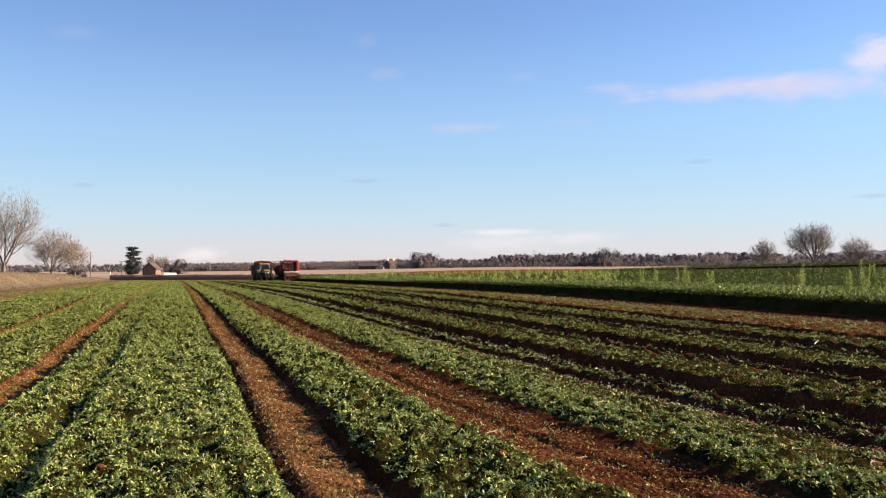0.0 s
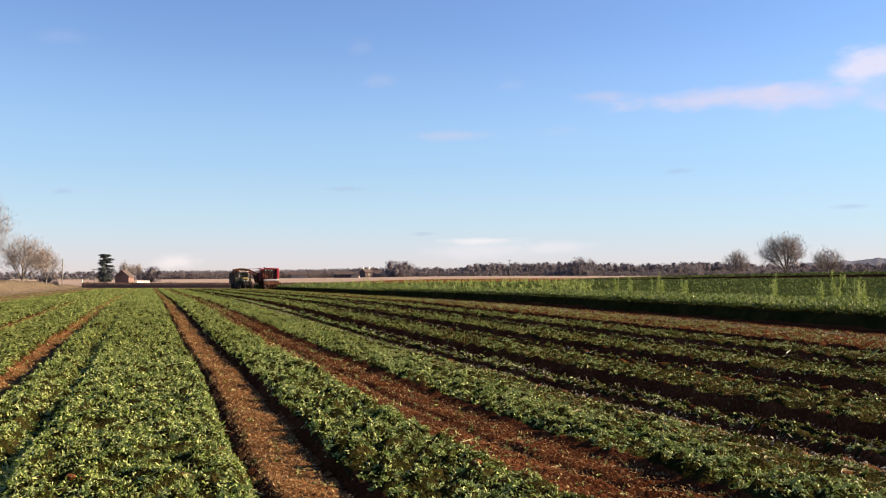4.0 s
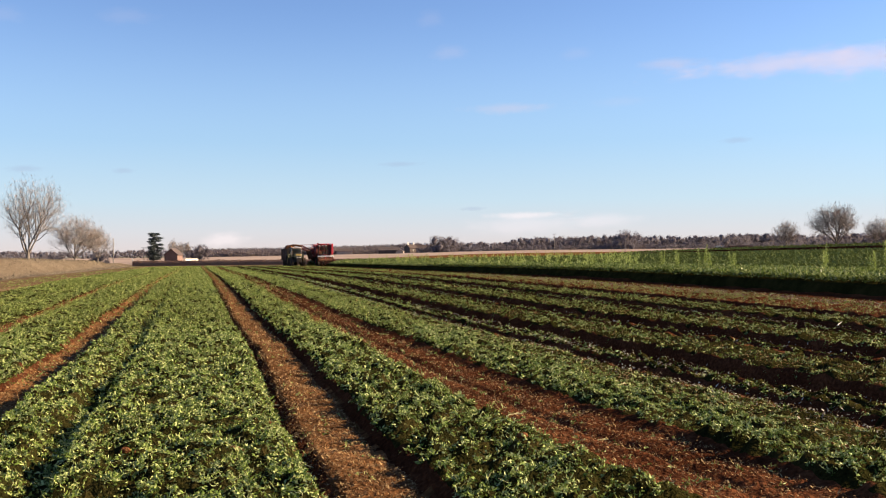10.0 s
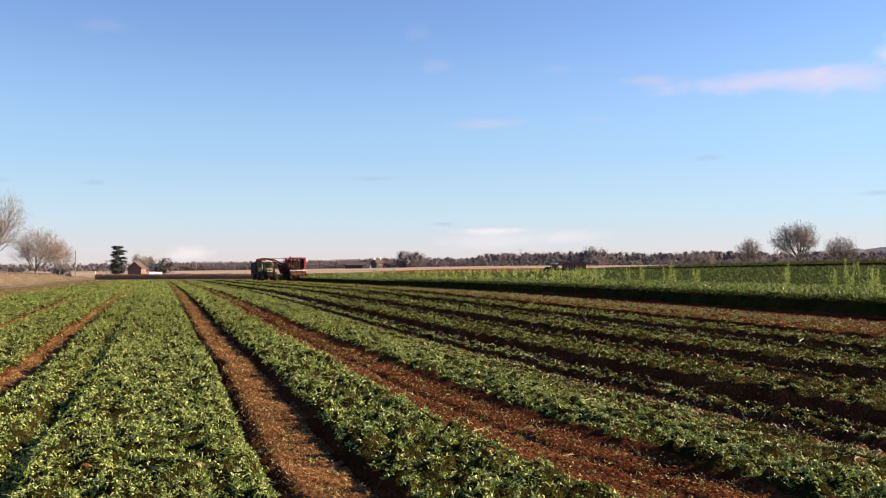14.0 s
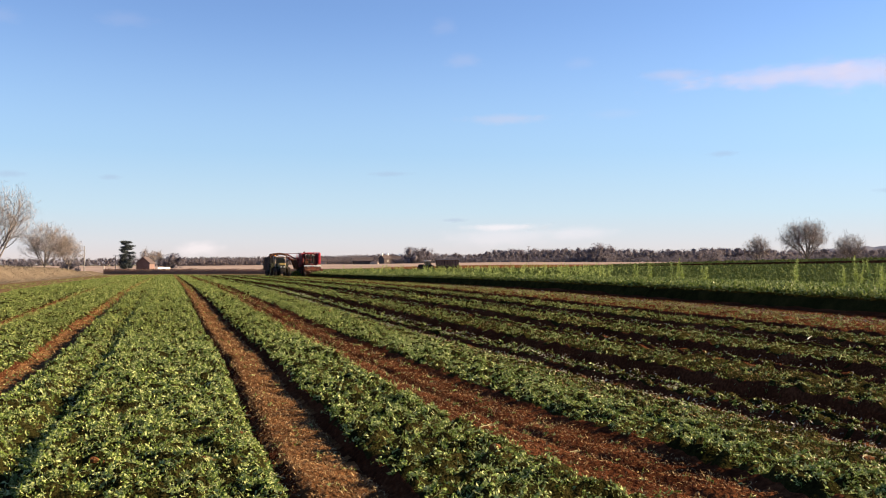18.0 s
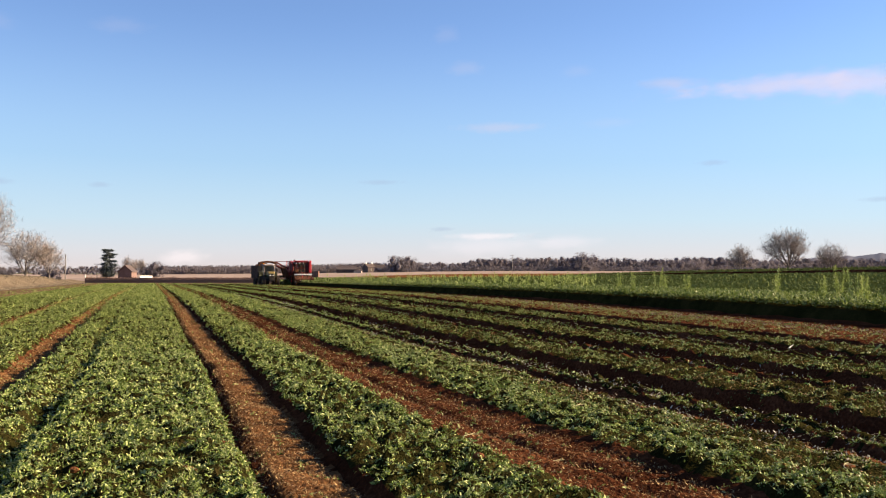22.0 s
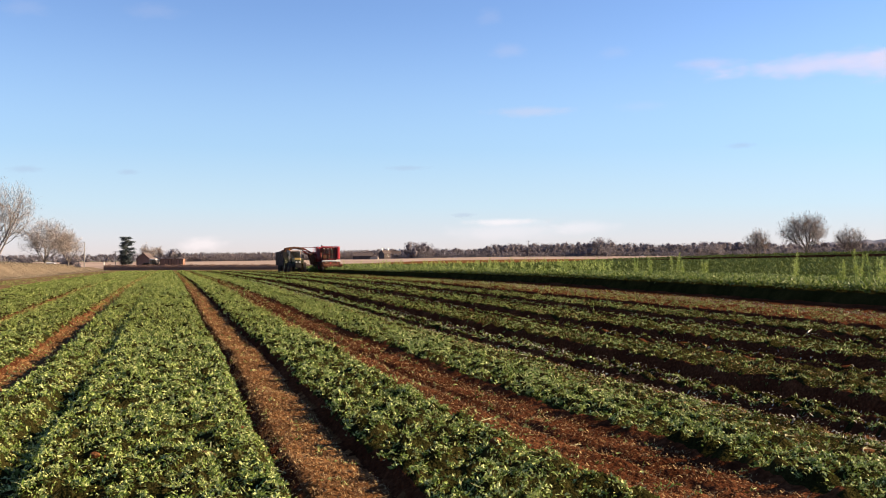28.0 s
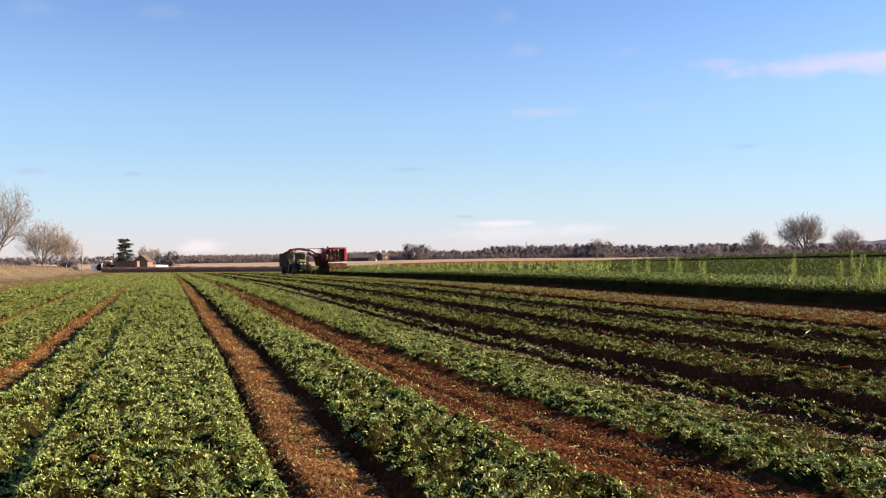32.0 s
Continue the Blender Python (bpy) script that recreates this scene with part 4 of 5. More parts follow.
def trailer(label, side, length=6.4, floor=1.15, rim=2.75, posts=8):
    """A high-sided farm trailer with upright ribs, its hitch towards +y."""
    t = tagged(new("farm_trailer"), label, "trailer")
    h = length / 2
    part("floor", box(-1.2, 1.2, -h, h, floor - 0.15, floor, 0.02), STEEL, t)
    for s in (-1, 1):
        part("side_panel", box(s * 1.2 - 0.03, s * 1.2 + 0.03, -h, h, floor, rim, 0.015), side, t)
        part("top_rail", box(s * 1.2 - 0.06, s * 1.2 + 0.06, -h, h, rim - 0.06, rim + 0.06, 0.02), side, t)
        part("chassis_beam", box(s * 0.5 - 0.08, s * 0.5 + 0.08, -h, h, floor - 0.4, floor - 0.15, 0.02), STEEL, t)
        for k in range(posts):
            y = -h + 0.1 + (length - 0.2) * k / (posts - 1)
            part("rib", box(s * 1.26 - 0.035, s * 1.26 + 0.035, y - 0.05, y + 0.05, floor - 0.1, rim, 0.01), STEEL if side != STEEL else RUSTWOOD, t)
    part("front_panel", box(-1.2, 1.2, h - 0.03, h + 0.03, floor, rim, 0.015), side, t)
    part("tailgate", box(-1.2, 1.2, -h - 0.03, -h + 0.03, floor, rim, 0.015), side, t)
    part("drawbar", box(-0.1, 0.1, h, h + 1.5, 0.6, 0.8, 0.03), STEEL, t)
    part("drawbar_brace", rod((-0.5, h - 0.2, floor - 0.3), (0, h + 1.0, 0.72), 0.05), STEEL, t)
    part("drawbar_brace", rod((0.5, h - 0.2, floor - 0.3), (0, h + 1.0, 0.72), 0.05), STEEL, t)
    wheels = [(wheel(t, s * 0.98, y, 0.55, 0.42, STEEL, 14), 0.55) for s in (-1, 1) for y in (-1.3, 0.0)]
    return t, wheels


def arch(x, x0, x1, rise):
    """How high an arched beam bends up at x."""
    return rise * math.sin(math.pi * min(1.0, max(0.0, (x - x0) / (x1 - x0))))


def arched(x0, x1, y0, y1, z0, z1, rise, pieces=8):
    """A beam along x that bends up in the middle."""
    bm = bmesh.new()
    rings = []
    for k in range(pieces + 1):
        x = x0 + (x1 - x0) * k / pieces
        up = arch(x, x0, x1, rise)
        rings.append([bm.verts.new(p) for p in ((x, y0, z0 + up), (x, y1, z0 + up), (x, y1, z1 + up), (x, y0, z1 + up))])
    for p, q in zip(rings, rings[1:]):
        for k in range(4):
            bm.faces.new((p[k], p[(k + 1) % 4], q[(k + 1) % 4], q[k]))
    bm.faces.new(rings[0])
    bm.faces.new(rings[-1])
    return bm


def harvester():
    """A tall red self-propelled root harvester, cab first, with a loading boom over its own right side."""
    t = tagged(new("root_harvester"), "tall red root harvester with muddy lifting gear and a loading boom", "harvester")
    part("main_frame", box(-1.2, 1.2, -4.6, 1.6, 1.1, 1.45, 0.05), MUDSTEEL, t)
    cab = part("cab", box(-0.35, 1.22, 0.2, 2.0, 1.75, 2.1, 0.05), DARKRED, t)
    for x, y in ((-0.3, 1.95), (1.18, 1.95), (-0.3, 0.25), (1.18, 0.25), (0.45, 1.97)):
        part("pillar", rod((x, y, 2.05), (x, y, 3.7), 0.05), STEEL, cab)
    for x0, x1, y0, y1 in ((-0.25, 0.4, 1.93, 1.95), (0.5, 1.13, 1.93, 1.95), (1.17, 1.19, 0.35, 1.85), (-0.25, 1.13, 0.24, 0.26)):
        p = part("window_pane", box(x0, x1, y0, y1, 2.12, 3.66, 0), GLASS, cab, "dark cab glass")
        p.visible_shadow = False
    part("seat", box(0.15, 0.7, 0.6, 1.1, 2.0, 2.8, 0.08), RUBBER, cab)
    part("console", box(0.05, 0.85, 1.4, 1.7, 2.1, 2.55, 0.05), STEEL, cab)
    part("cab_roof", box(-0.4, 1.3, 0.1, 2.2, 3.68, 3.84, 0.06), DARKRED, t)
    part("side_cowl", box(-1.05, -0.42, -0.4, 1.7, 1.9, 3.9, 0.1), DARKRED, t)
    part("side_panel", box(-1.55, -1.1, -0.4, 1.85, 2.0, 3.95, 0.1), REDPAINT, t, "bright red side panel")
    for k in range(4):
        part("cowl_vent", box(-1.0, -0.5, 1.69, 1.73, 2.2 + k * 0.36, 2.36 + k * 0.36, 0.01), STEEL, t)
    part("side_cowl", box(1.26, 1.6, -0.6, 1.45, 1.85, 3.6, 0.1), DARKRED, t)
    for k in range(4):
        x = -0.2 + k * 0.42
        part("guard_bar", rod((x, 2.12, 1.85), (x + 0.05, 2.16, 3.6), 0.04, 6), DARKRED if k % 2 else STEEL, t)
    part("guard_bar", rod((-0.4, 2.14, 2.75), (1.3, 2.14, 2.8), 0.05, 6), DARKRED, t)
    part("tool_chest", box(0.7, 1.3, 2.0, 2.3, 2.1, 2.6, 0.05), MUDSTEEL, t)
    part("mud_flap", box(-1.5, -0.8, 1.9, 1.95, 0.7, 1.6, 0.02), MUDSTEEL, t)
    part("mud_flap", box(0.8, 1.4, 1.9, 1.95, 0.8, 1.6, 0.02), MUDSTEEL, t)
    part("roof_hose", rod((1.2, 1.6, 3.9), (-0.4, 1.7, 3.98), 0.06, 8), STEEL, t)
    for k in range(3):
        part("lift_ram", rod((-0.9 + k * 0.9, 2.0, 1.7), (-0.8 + k * 0.9, 2.6, 0.9), 0.06, 8), REDPAINT if k == 1 else STEEL, t)
    for s in (-1, 1):
        part("ladder_rail", rod((1.5, 1.75 + 0.16 * s, 0.6), (1.42, 1.6 + 0.16 * s, 2.3), 0.025, 6), STEEL, t)
    for k in range(5):
        part("ladder_rung", rod((1.5 - 0.01 * k, 1.57, 0.75 + 0.33 * k), (1.5 - 0.01 * k, 1.9, 0.75 + 0.33 * k), 0.02, 6), STEEL, t)
    part("cleaning_table", box(-1.4, 1.4, -4.4, 0.0, 1.6, 3.2, 0.12), DARKRED, t)
    for s in (-1, 1):
        for k in range(6):
            y = -4.2 + k * 0.75
            part("side_rib", box(s * 1.44 - 0.04, s * 1.44 + 0.04, y - 0.05, y + 0.05, 1.6, 3.2, 0.01), REDPAINT, t)
        for z in (3.55, 4.0):
            part("guard_rail", rod((s * 1.38, -4.3, z), (s * 1.38, 0.0, z), 0.03), REDPAINT, t)
        for k in range(5):
            part("rail_post", rod((s * 1.38, -4.3 + k * 1.05, 3.15), (s * 1.38, -4.3 + k * 1.05, 4.0), 0.03), REDPAINT, t)
    part("front_rail", rod((-1.5, 1.7, 4.02), (1.45, 1.7, 3.98), 0.035), REDPAINT, t)
    part("engine_cover", box(-1.2, 1.2, -3.6, -1.0, 3.2, 3.95, 0.12), REDPAINT, t)
    part("air_intake", rod((0.6, -1.6, 3.9), (0.6, -1.6, 4.25), 0.14, 12), STEEL, t)
    part("bumper_band", box(-1.55, 1.4, 1.98, 2.1, 1.62, 1.84, 0.03), WHITEP, t, "white painted band")
    for k in range(5):
        part("headlight", box(-0.85 + k * 0.4, -0.67 + k * 0.4, 2.1, 2.15, 1.66, 1.8, 0.02), LAMP, t, "clear lamp lens")
    part("lifting_head", box(-1.5, 1.4, 1.6, 2.7, 0.5, 1.5, 0.12, slant=(0, -0.5)), MUDSTEEL, t, "mud-caked lifting head")
    for k in range(6):
        x = -1.35 + k * 0.52
        part("lifting_share", box(x - 0.08, x + 0.08, 2.3, 3.15, 0.12, 0.55, 0.03, slant=(0, -0.35)), MUDSTEEL, t)
        part("leaf_lifter", rod((x, 3.2, 0.12), (x, 1.9, 1.35), 0.05, 6), MUDSTEEL, t)
    for s in (-1, 1):
        part("gearbox", box(s * 0.9 - 0.3, s * 0.9 + 0.3, 0.7, 1.7, 0.7, 1.3, 0.08), MUDSTEEL, t)
        part("depth_wheel", rod((s * 1.42 - 0.1, 2.9, 0.36), (s * 1.42 + 0.1, 2.9, 0.36), 0.36, 16), RUBBER, t)
        part("web_side", box(s * 1.2 - 0.05, s * 1.2 + 0.05, -2.5, 1.5, 0.75, 1.6, 0.03), MUDSTEEL, t)
    part("haulm_drum", rod((-1.7, 2.75, 0.95), (1.4, 2.75, 0.95), 0.28, 14), MUDSTEEL, t)
    # rods, rams and mud under the band
    r = np.random.default_rng(31)
    for k in range(26):
        x, z = r.uniform(-1.5, 1.3), r.uniform(0.35, 1.55)
        part("gear_link", rod((x, r.uniform(2.3, 3.1), z), (x + r.normal(0, 0.25), r.uniform(2.5, 3.2), max(0.12, z - r.uniform(0.2, 0.7))), r.uniform(0.03, 0.08), 6), (MUDSTEEL, DARKRED, TANMUD, STEEL)[k % 4], t)
    for k in range(7):
        x = -1.45 + k * 0.45
        part("chain_guard", box(x, x + 0.22, 2.72, 2.8, 0.5 + 0.1 * (k % 3), 1.2 + 0.14 * (k % 2), 0.02), (DARKRED, MUDSTEEL, STEEL)[k % 3], t)
    for k in range(3):
        part("top_lamp", box(-0.2 + k * 0.6, 0.0 + k * 0.6, 2.18, 2.26, 3.55, 3.67, 0.02), LAMP, t, "clear lamp lens")
    # the loading boom, folded out over the trailer
    part("boom_base", box(1.5, 2.3, -2.4, -1.2, 1.2, 2.9, 0.1, slant=(0.5, 0)), MUDSTEEL, t)
    for y in (-2.35, -1.35):
        for z0, z1, x1 in ((2.1, 3.3, 3.7), (2.7, 3.85, 3.7)):
            part("boom_beam", rod((1.6, y, z0), (x1, y, z1), 0.06, 6), DARKRED, t)
        for k in range(4):
            x = 1.75 + k * 0.45
            z = 2.15 + (x - 1.6) * 0.56
            part("boom_lattice", rod((x, y, z), (x + 0.4, y, z + 0.55), 0.035, 5), DARKRED, t)
        part("boom_head_beam", arched(3.6, 6.5, y - 0.08, y + 0.08, 3.66, 3.8, 0.2), MUDSTEEL, t)
        part("boom_side_board", arched(3.6, 6.4, y - 0.03, y + 0.03, 3.46, 3.64, 0.2), MUDSTEEL, t, "mud-stained boom side")
    belt = box(1.7, 3.7, -2.3, -1.4, 2.2, 2.27, 0.01)
    for v in belt.verts:
        v.co.z += (v.co.x - 1.7) * 0.6
    part("boom_belt", belt, RUBBER, t)
    part("boom_belt", arched(3.6, 6.5, -2.3, -1.4, 3.5, 3.57, 0.2), RUBBER, t)
    # roots riding on the belt
    for k in range(34):
        x, y = 3.75 + 2.6 * (k + r.uniform(0, 1)) / 34, r.uniform(-2.2, -1.5)
        z = 3.6 + arch(x, 3.6, 6.5, 0.2)
        part("carrot", rod((x - 0.11, y - 0.03, z + r.uniform(0, 0.1)), (x + 0.11, y + 0.05, z + r.uniform(0, 0.12)), 0.05, 6, r2=0.02), CARROT, t)
    part("chute", box(6.42, 6.62, -2.35, -1.35, 3.05, 3.7, 0.04, slant=(-0.06, 0)), MUDSTEEL, t, "mud-stained boom chute")
    part("boom_strut", rod((1.3, -1.85, 3.9), (3.8, -1.85, 3.9), 0.04, 6), DARKRED, t)
    part("boom_mast", rod((1.3, -1.85, 3.0), (1.3, -1.85, 4.0), 0.08, 8), REDPAINT, t)
    wheels = []
    for s in (-1, 1):
        wheels.append((wheel(t, s * 1.1, -0.4, 0.85, 0.6, REDPAINT), 0.85))
        wheels.append((wheel(t, s * 1.1, -3.6, 0.85, 0.6, REDPAINT), 0.85))
    return t, wheels


def carrot_heap(length, wide, z, high, label, seed):
    r = np.random.default_rng(seed)
    n = 2600
    x, y = r.uniform(-wide, wide, n), r.uniform(-length, length, n)
    top = z + high * np.clip(1 - (x / wide) ** 2, 0, 1) * np.clip(1 - (np.abs(y) / length) ** 3, 0, 1) * (1 + 0.2 * np.sin(y * 2.1))
    c = np.stack([x, y, top - r.uniform(0, 0.1, n)], 1)
    v, f = diamonds(c, r.uniform(0, 6.28, n), r.normal(0, 0.4, n), r.uniform(0.18, 0.3, n), r.uniform(0.06, 0.1, n), r.uniform(0.2, 0.5, n))
    g = np.linspace(-1, 1, 13)
    mx, my = np.meshgrid(g * wide, g * length)
    mz = z + high * np.clip(1 - (mx / wide) ** 2, 0, 1) * np.clip(1 - (np.abs(my) / length) ** 3, 0, 1) - 0.1
    i = np.arange(169).reshape(13, 13)
    q = np.stack([i[:-1, :-1], i[:-1, 1:], i[1:, 1:], i[1:, :-1]], -1).reshape(-1, 4)
    tri = np.concatenate([q[:, [0, 1, 2]], q[:, [0, 2, 3]]])
    mv = np.stack([mx, my, mz], -1).reshape(-1, 3)
    return sheet("carrot_load", np.concatenate([mv, v]), np.concatenate([tri, f + 169]), CARROT, label, "carrots", "stuff")


def leaf_spill():
    r = np.random.default_rng(9)
    n = 900
    a, k = r.uniform(0, 6.28, n), np.sqrt(r.uniform(0, 1, n))
    z = 1.25 * (1 - k) ** 0.8 * r.uniform(0.3, 1.0, n)
    c = np.stack([0.75 * k * np.cos(a), 0.9 * k * np.sin(a), z], 1)
    ln = r.uniform(0.15, 0.4, n)
    v, f = diamonds(c, r.uniform(0, 6.28, n), r.normal(0.5, 0.5, n), ln, ln * 0.35, r.uniform(-0.3, 0.3, n))
    return sheet("leaf_spill", v, f, CROPLEAF, "loose heap of green leaf tops thrown out beside the harvester", "leaves", "stuff")


def enlarge(thing, wheels, k):
    """Makes a thing with its parts k times as large in its meshes."""
    below = list(thing.children)
    while below:
        ob = below.pop()
        below += list(ob.children)
        ob.location = ob.location * k
        if ob.data:
            ob.data.transform(Matrix.Scale(k, 4))
    return [(hub, r * k) for hub, r in wheels]


spill = leaf_spill()
field_tractor, ft_wheels = tractor("dirty dark-green tractor with a yellow-marked hood, pulling a trailer", GREENPAINT, RENDERW, YELLOW)
ft_wheels = enlarge(field_tractor, ft_wheels, 1.13)
field_trailer, fr_wheels = trailer("dark high-sided farm trailer being filled with carrots", STEEL, 6.8, 1.2, 3.15)
field_load = carrot_heap(3.3, 1.15, 2.9, 0.75, "heap of orange carrots in a farm trailer", 3)
lifter, lf_wheels = harvester()
road_tractor, rt_wheels = tractor("muddy dark tractor with a white cab roof on the lane", GREENPAINT, WHITEP, STEEL)
road_trailer, rr_wheels = trailer("empty brown farm trailer with ribbed sides on the lane", RUSTWOOD, 6.4, 1.2, 2.95, 9)


def van():
    t = tagged(new("van"), "small white delivery van on the lane", "van")
    body = box(-0.9, 0.9, -2.3, 2.3, 0.35, 1.1, 0.1)
    part("body", body, WHITEP, t)
    part("cargo_box", box(-0.88, 0.88, -2.28, 1.0, 1.05, 2.15, 0.2), WHITEP, t)
    part("cab_roof", box(-0.82, 0.82, 0.7, 1.2, 1.6, 1.74, 0.05), WHITEP, t)
    part("windscreen", box(-0.76, 0.76, 1.5, 1.54, 1.12, 1.64, 0, slant=(0, -0.35)), GLASS, t, "sloping windscreen")
    for s in (-1, 1):
        part("side_window", box(s * 0.86 - 0.01, s * 0.86 + 0.01, 0.4, 1.15, 1.15, 1.55, 0), STEEL, t, "dark side glass")
        part("headlight", box(s * 0.65 - 0.13, s * 0.65 + 0.13, 2.28, 2.33, 0.75, 0.95, 0.03), LAMP, t)
        part("mirror", box(s * 1.0 - 0.08, s * 1.0 + 0.08, 1.0, 1.1, 1.1, 1.32, 0.02), STEEL, t)
    part("bumper", box(-0.9, 0.9, 2.25, 2.38, 0.35, 0.6, 0.04), STEEL, t)
    wheels = [(wheel(t, s * 0.8, y, 0.33, 0.2, STEEL, 0), 0.33) for s in (-1, 1) for y in (-1.45, 1.45)]
    return t, wheels


white_van, wv_wheels = van()


# ---- buildings, poles, posts ----
def house(x, y, turn, wide, deep, eaves, ridge, wall_material, label, windows=(), chimney=True, category="house"):
    t = tagged(new("house"), label, category)
    t.matrix_basis = pose(x, y, float(land(x, y)) - 0.1, 0, 0, turn)
    w, d = wide / 2, deep / 2
    bm = bmesh.new()
    vs = [bm.verts.new(p) for p in ((-w, -d, 0), (w, -d, 0), (w, d, 0), (-w, d, 0), (-w, -d, eaves), (w, -d, eaves), (w, d, eaves), (-w, d, eaves), (-w, 0, ridge), (w, 0, ridge))]
    for q in ((0, 1, 5, 4), (2, 3, 7, 6), (1, 2, 6, 9, 5), (3, 0, 4, 8, 7), (0, 3, 2, 1)):
        bm.faces.new([vs[i] for i in q])
    part("walls", bm, wall_material, t)
    for s in (-1, 1):
        roof = bmesh.new()
        e = 0.3
        k = (ridge - eaves) / d
        pts = [(-w - e, s * (d + e), eaves - k * e), (w + e, s * (d + e), eaves - k * e), (w + e, 0, ridge + 0.02), (-w - e, 0, ridge + 0.02)]
        low = [roof.verts.new(p) for p in pts]
        high = [roof.verts.new((p[0], p[1], p[2] + 0.14)) for p in pts]
        roof.faces.new(low)
        roof.faces.new(high)
        for i in range(4):
            roof.faces.new((low[i], low[(i + 1) % 4], high[(i + 1) % 4], high[i]))
        part("roof_slope", roof, TILE, t, "dark tiled roof slope")
    if chimney:
        for cx in (-w + 0.5, w - 0.5):
            c = part("chimney", box(cx - 0.35, cx + 0.35, -0.3, 0.3, ridge - 0.5, ridge + 1.2, 0.02), WHITEP, t)
            part("chimney_pot", rod((cx, 0, ridge + 1.18), (cx, 0, ridge + 1.5), 0.12, 10), RENDERW, c)
    for wx, wz in windows:
        win = part("window", box(wx - 0.5, wx + 0.5, -d - 0.03, -d + 0.02, wz, wz + 1.1, 0.01), WHITEP, t, "white window frame")
        for k in (-1, 1):
            part("pane", box(wx + k * 0.23 - 0.19, wx + k * 0.23 + 0.19, -d - 0.042, -d - 0.034, wz + 0.08, wz + 1.02, 0), STEEL, win)
    return t


x, y = bearing(-0.3137, 297.5)
house(x, y, 74, 5.5, 4.2, 2.3, 4.1, BRICK, "small red-brick cottage with a steep roof beside the conifer", (), False)
x, y = bearing(-0.1282, 546.1)
house(x, y, -10, 9, 6, 2.0, 3.4, RENDERW, "pale far barn with a low roof", (), False, "barn")
x, y = bearing(-0.0800, 499.7)
house(x, y, -16, 10.5, 7, 1.9, 3.3, TILE, "low dark farm shed beyond the stubble", (), False, "shed")
x, y = bearing(-0.0680, 493.8)
house(x, y, 70, 4, 4, 1.2, 2.2, RENDERW, "small pale gabled shed beyond the stubble", (), False, "shed")
x, y = bearing(-0.0564, 536.8)
house(x, y, 20, 5, 6, 3.0, 4.8, TILE, "dark farmhouse with a dark roof and chimney in the far trees", ((0, 1.2),))
x, y = bearing(-0.0482, 541.5)
house(x, y, -10, 9, 5, 2.6, 4.6, TILE, "dark-roofed farmhouse with chimneys in the far trees", ((-2, 1.2), (2, 1.2)))
x, y = bearing(-0.2943, 284.7)
yard = tagged(new("yard_wall"), "low white-painted yard wall beside the cottage", "wall", "", "structure")
yard.matrix_basis = pose(x, y, float(land(x, y)) - 0.1, 0, 0, 38)
part("wall_body", box(-2.3, 2.3, -0.15, 0.15, 0, 1.0, 0.02), WHITEP, yard)
part("coping", box(-2.4, 2.4, -0.2, 0.2, 1.0, 1.08, 0.02), RENDERW, yard)


def pole(u, d, tall, label, arm=True):
    x, y = bearing(u, d)
    t = tagged(new("utility_pole"), label, "pole", "wooden line poles")
    t.location = (x, y, float(land(x, y)))
    part("shaft", rod((0, 0, -0.3), (0, 0, tall), 0.12, 10, r2=0.09), POLEWOOD, t)
    if arm:
        part("crossarm", box(-0.8, 0.8, -0.06, 0.06, tall - 0.35, tall - 0.22, 0.01), POLEWOOD, t)
        for k in (-0.7, 0, 0.7):
            part("insulator", rod((k, 0, tall - 0.22), (k, 0, tall - 0.02), 0.05, 8), RENDERW, t)


pole(-0.3795, 209.2, 5.6, "weathered wooden line pole by the bank", False)
pole(-0.3460, 290.5, 5.0, "thin wooden line pole by the conifer")
pole(0.1738, 441.6, 9.0, "tall wooden line pole before the far wood")
pole(0.0981, 447.4, 8.5, "tall wooden line pole before the far wood")
x, y = bearing(-0.3584, 232.4)
post = tagged(new("marker_post"), "short white-painted marker post at the hedge end", "post")
post.location = (x, y, float(land(x, y)))
part("shaft", rod((0, 0, -0.2), (0, 0, 1.75), 0.11, 12), WHITEP, post)
part("cap", rod((0, 0, 1.75), (0, 0, 1.85), 0.12, 12, r2=0.06), RENDERW, post)


# ---- bolted plants over the crop, grass on the bank ----
def bolted(u, d, tall, seed):
    x, y = bearing(u, d)
    r = np.random.default_rng(seed)
    t = tagged(new("bolted_plant"), "tall yellow-green bolted plant above the crop", "plant", "bolted plants")
    t.location = (x, y, float(land(x, y)))
    stem, lv, lf, base = bmesh.new(), [], [], 0
    for k in range(3):
        sx, sy = r.normal(0, 0.15), r.normal(0, 0.15)
        h = tall * r.uniform(0.75, 1.0)
        rod((sx * 0.4, sy * 0.4, 0), (sx, sy, h), 0.014, 5, stem, 0.006)
        n = 120
        s = r.uniform(0.4, 1.0, n)
        c = np.stack([sx * (0.4 + 0.6 * s), sy * (0.4 + 0.6 * s), h * s], 1) + r.normal(0, 0.05, (n, 3)) * (1.5 - s)[:, None]
        ln = r.uniform(0.07, 0.22, n) * (1.3 - 0.8 * s)
        v, f = diamonds(c, r.uniform(0, 6.28, n), r.normal(0.7, 0.3, n), ln, ln * 0.3, r.uniform(-0.2, 0.3, n))
        lv.append(v)
        lf.append(f + base)
        base += len(v)
    part("stem", stem, BOLT, t)
    sheet("foliage", np.concatenate(lv), np.concatenate(lf), BOLT, parent=t)


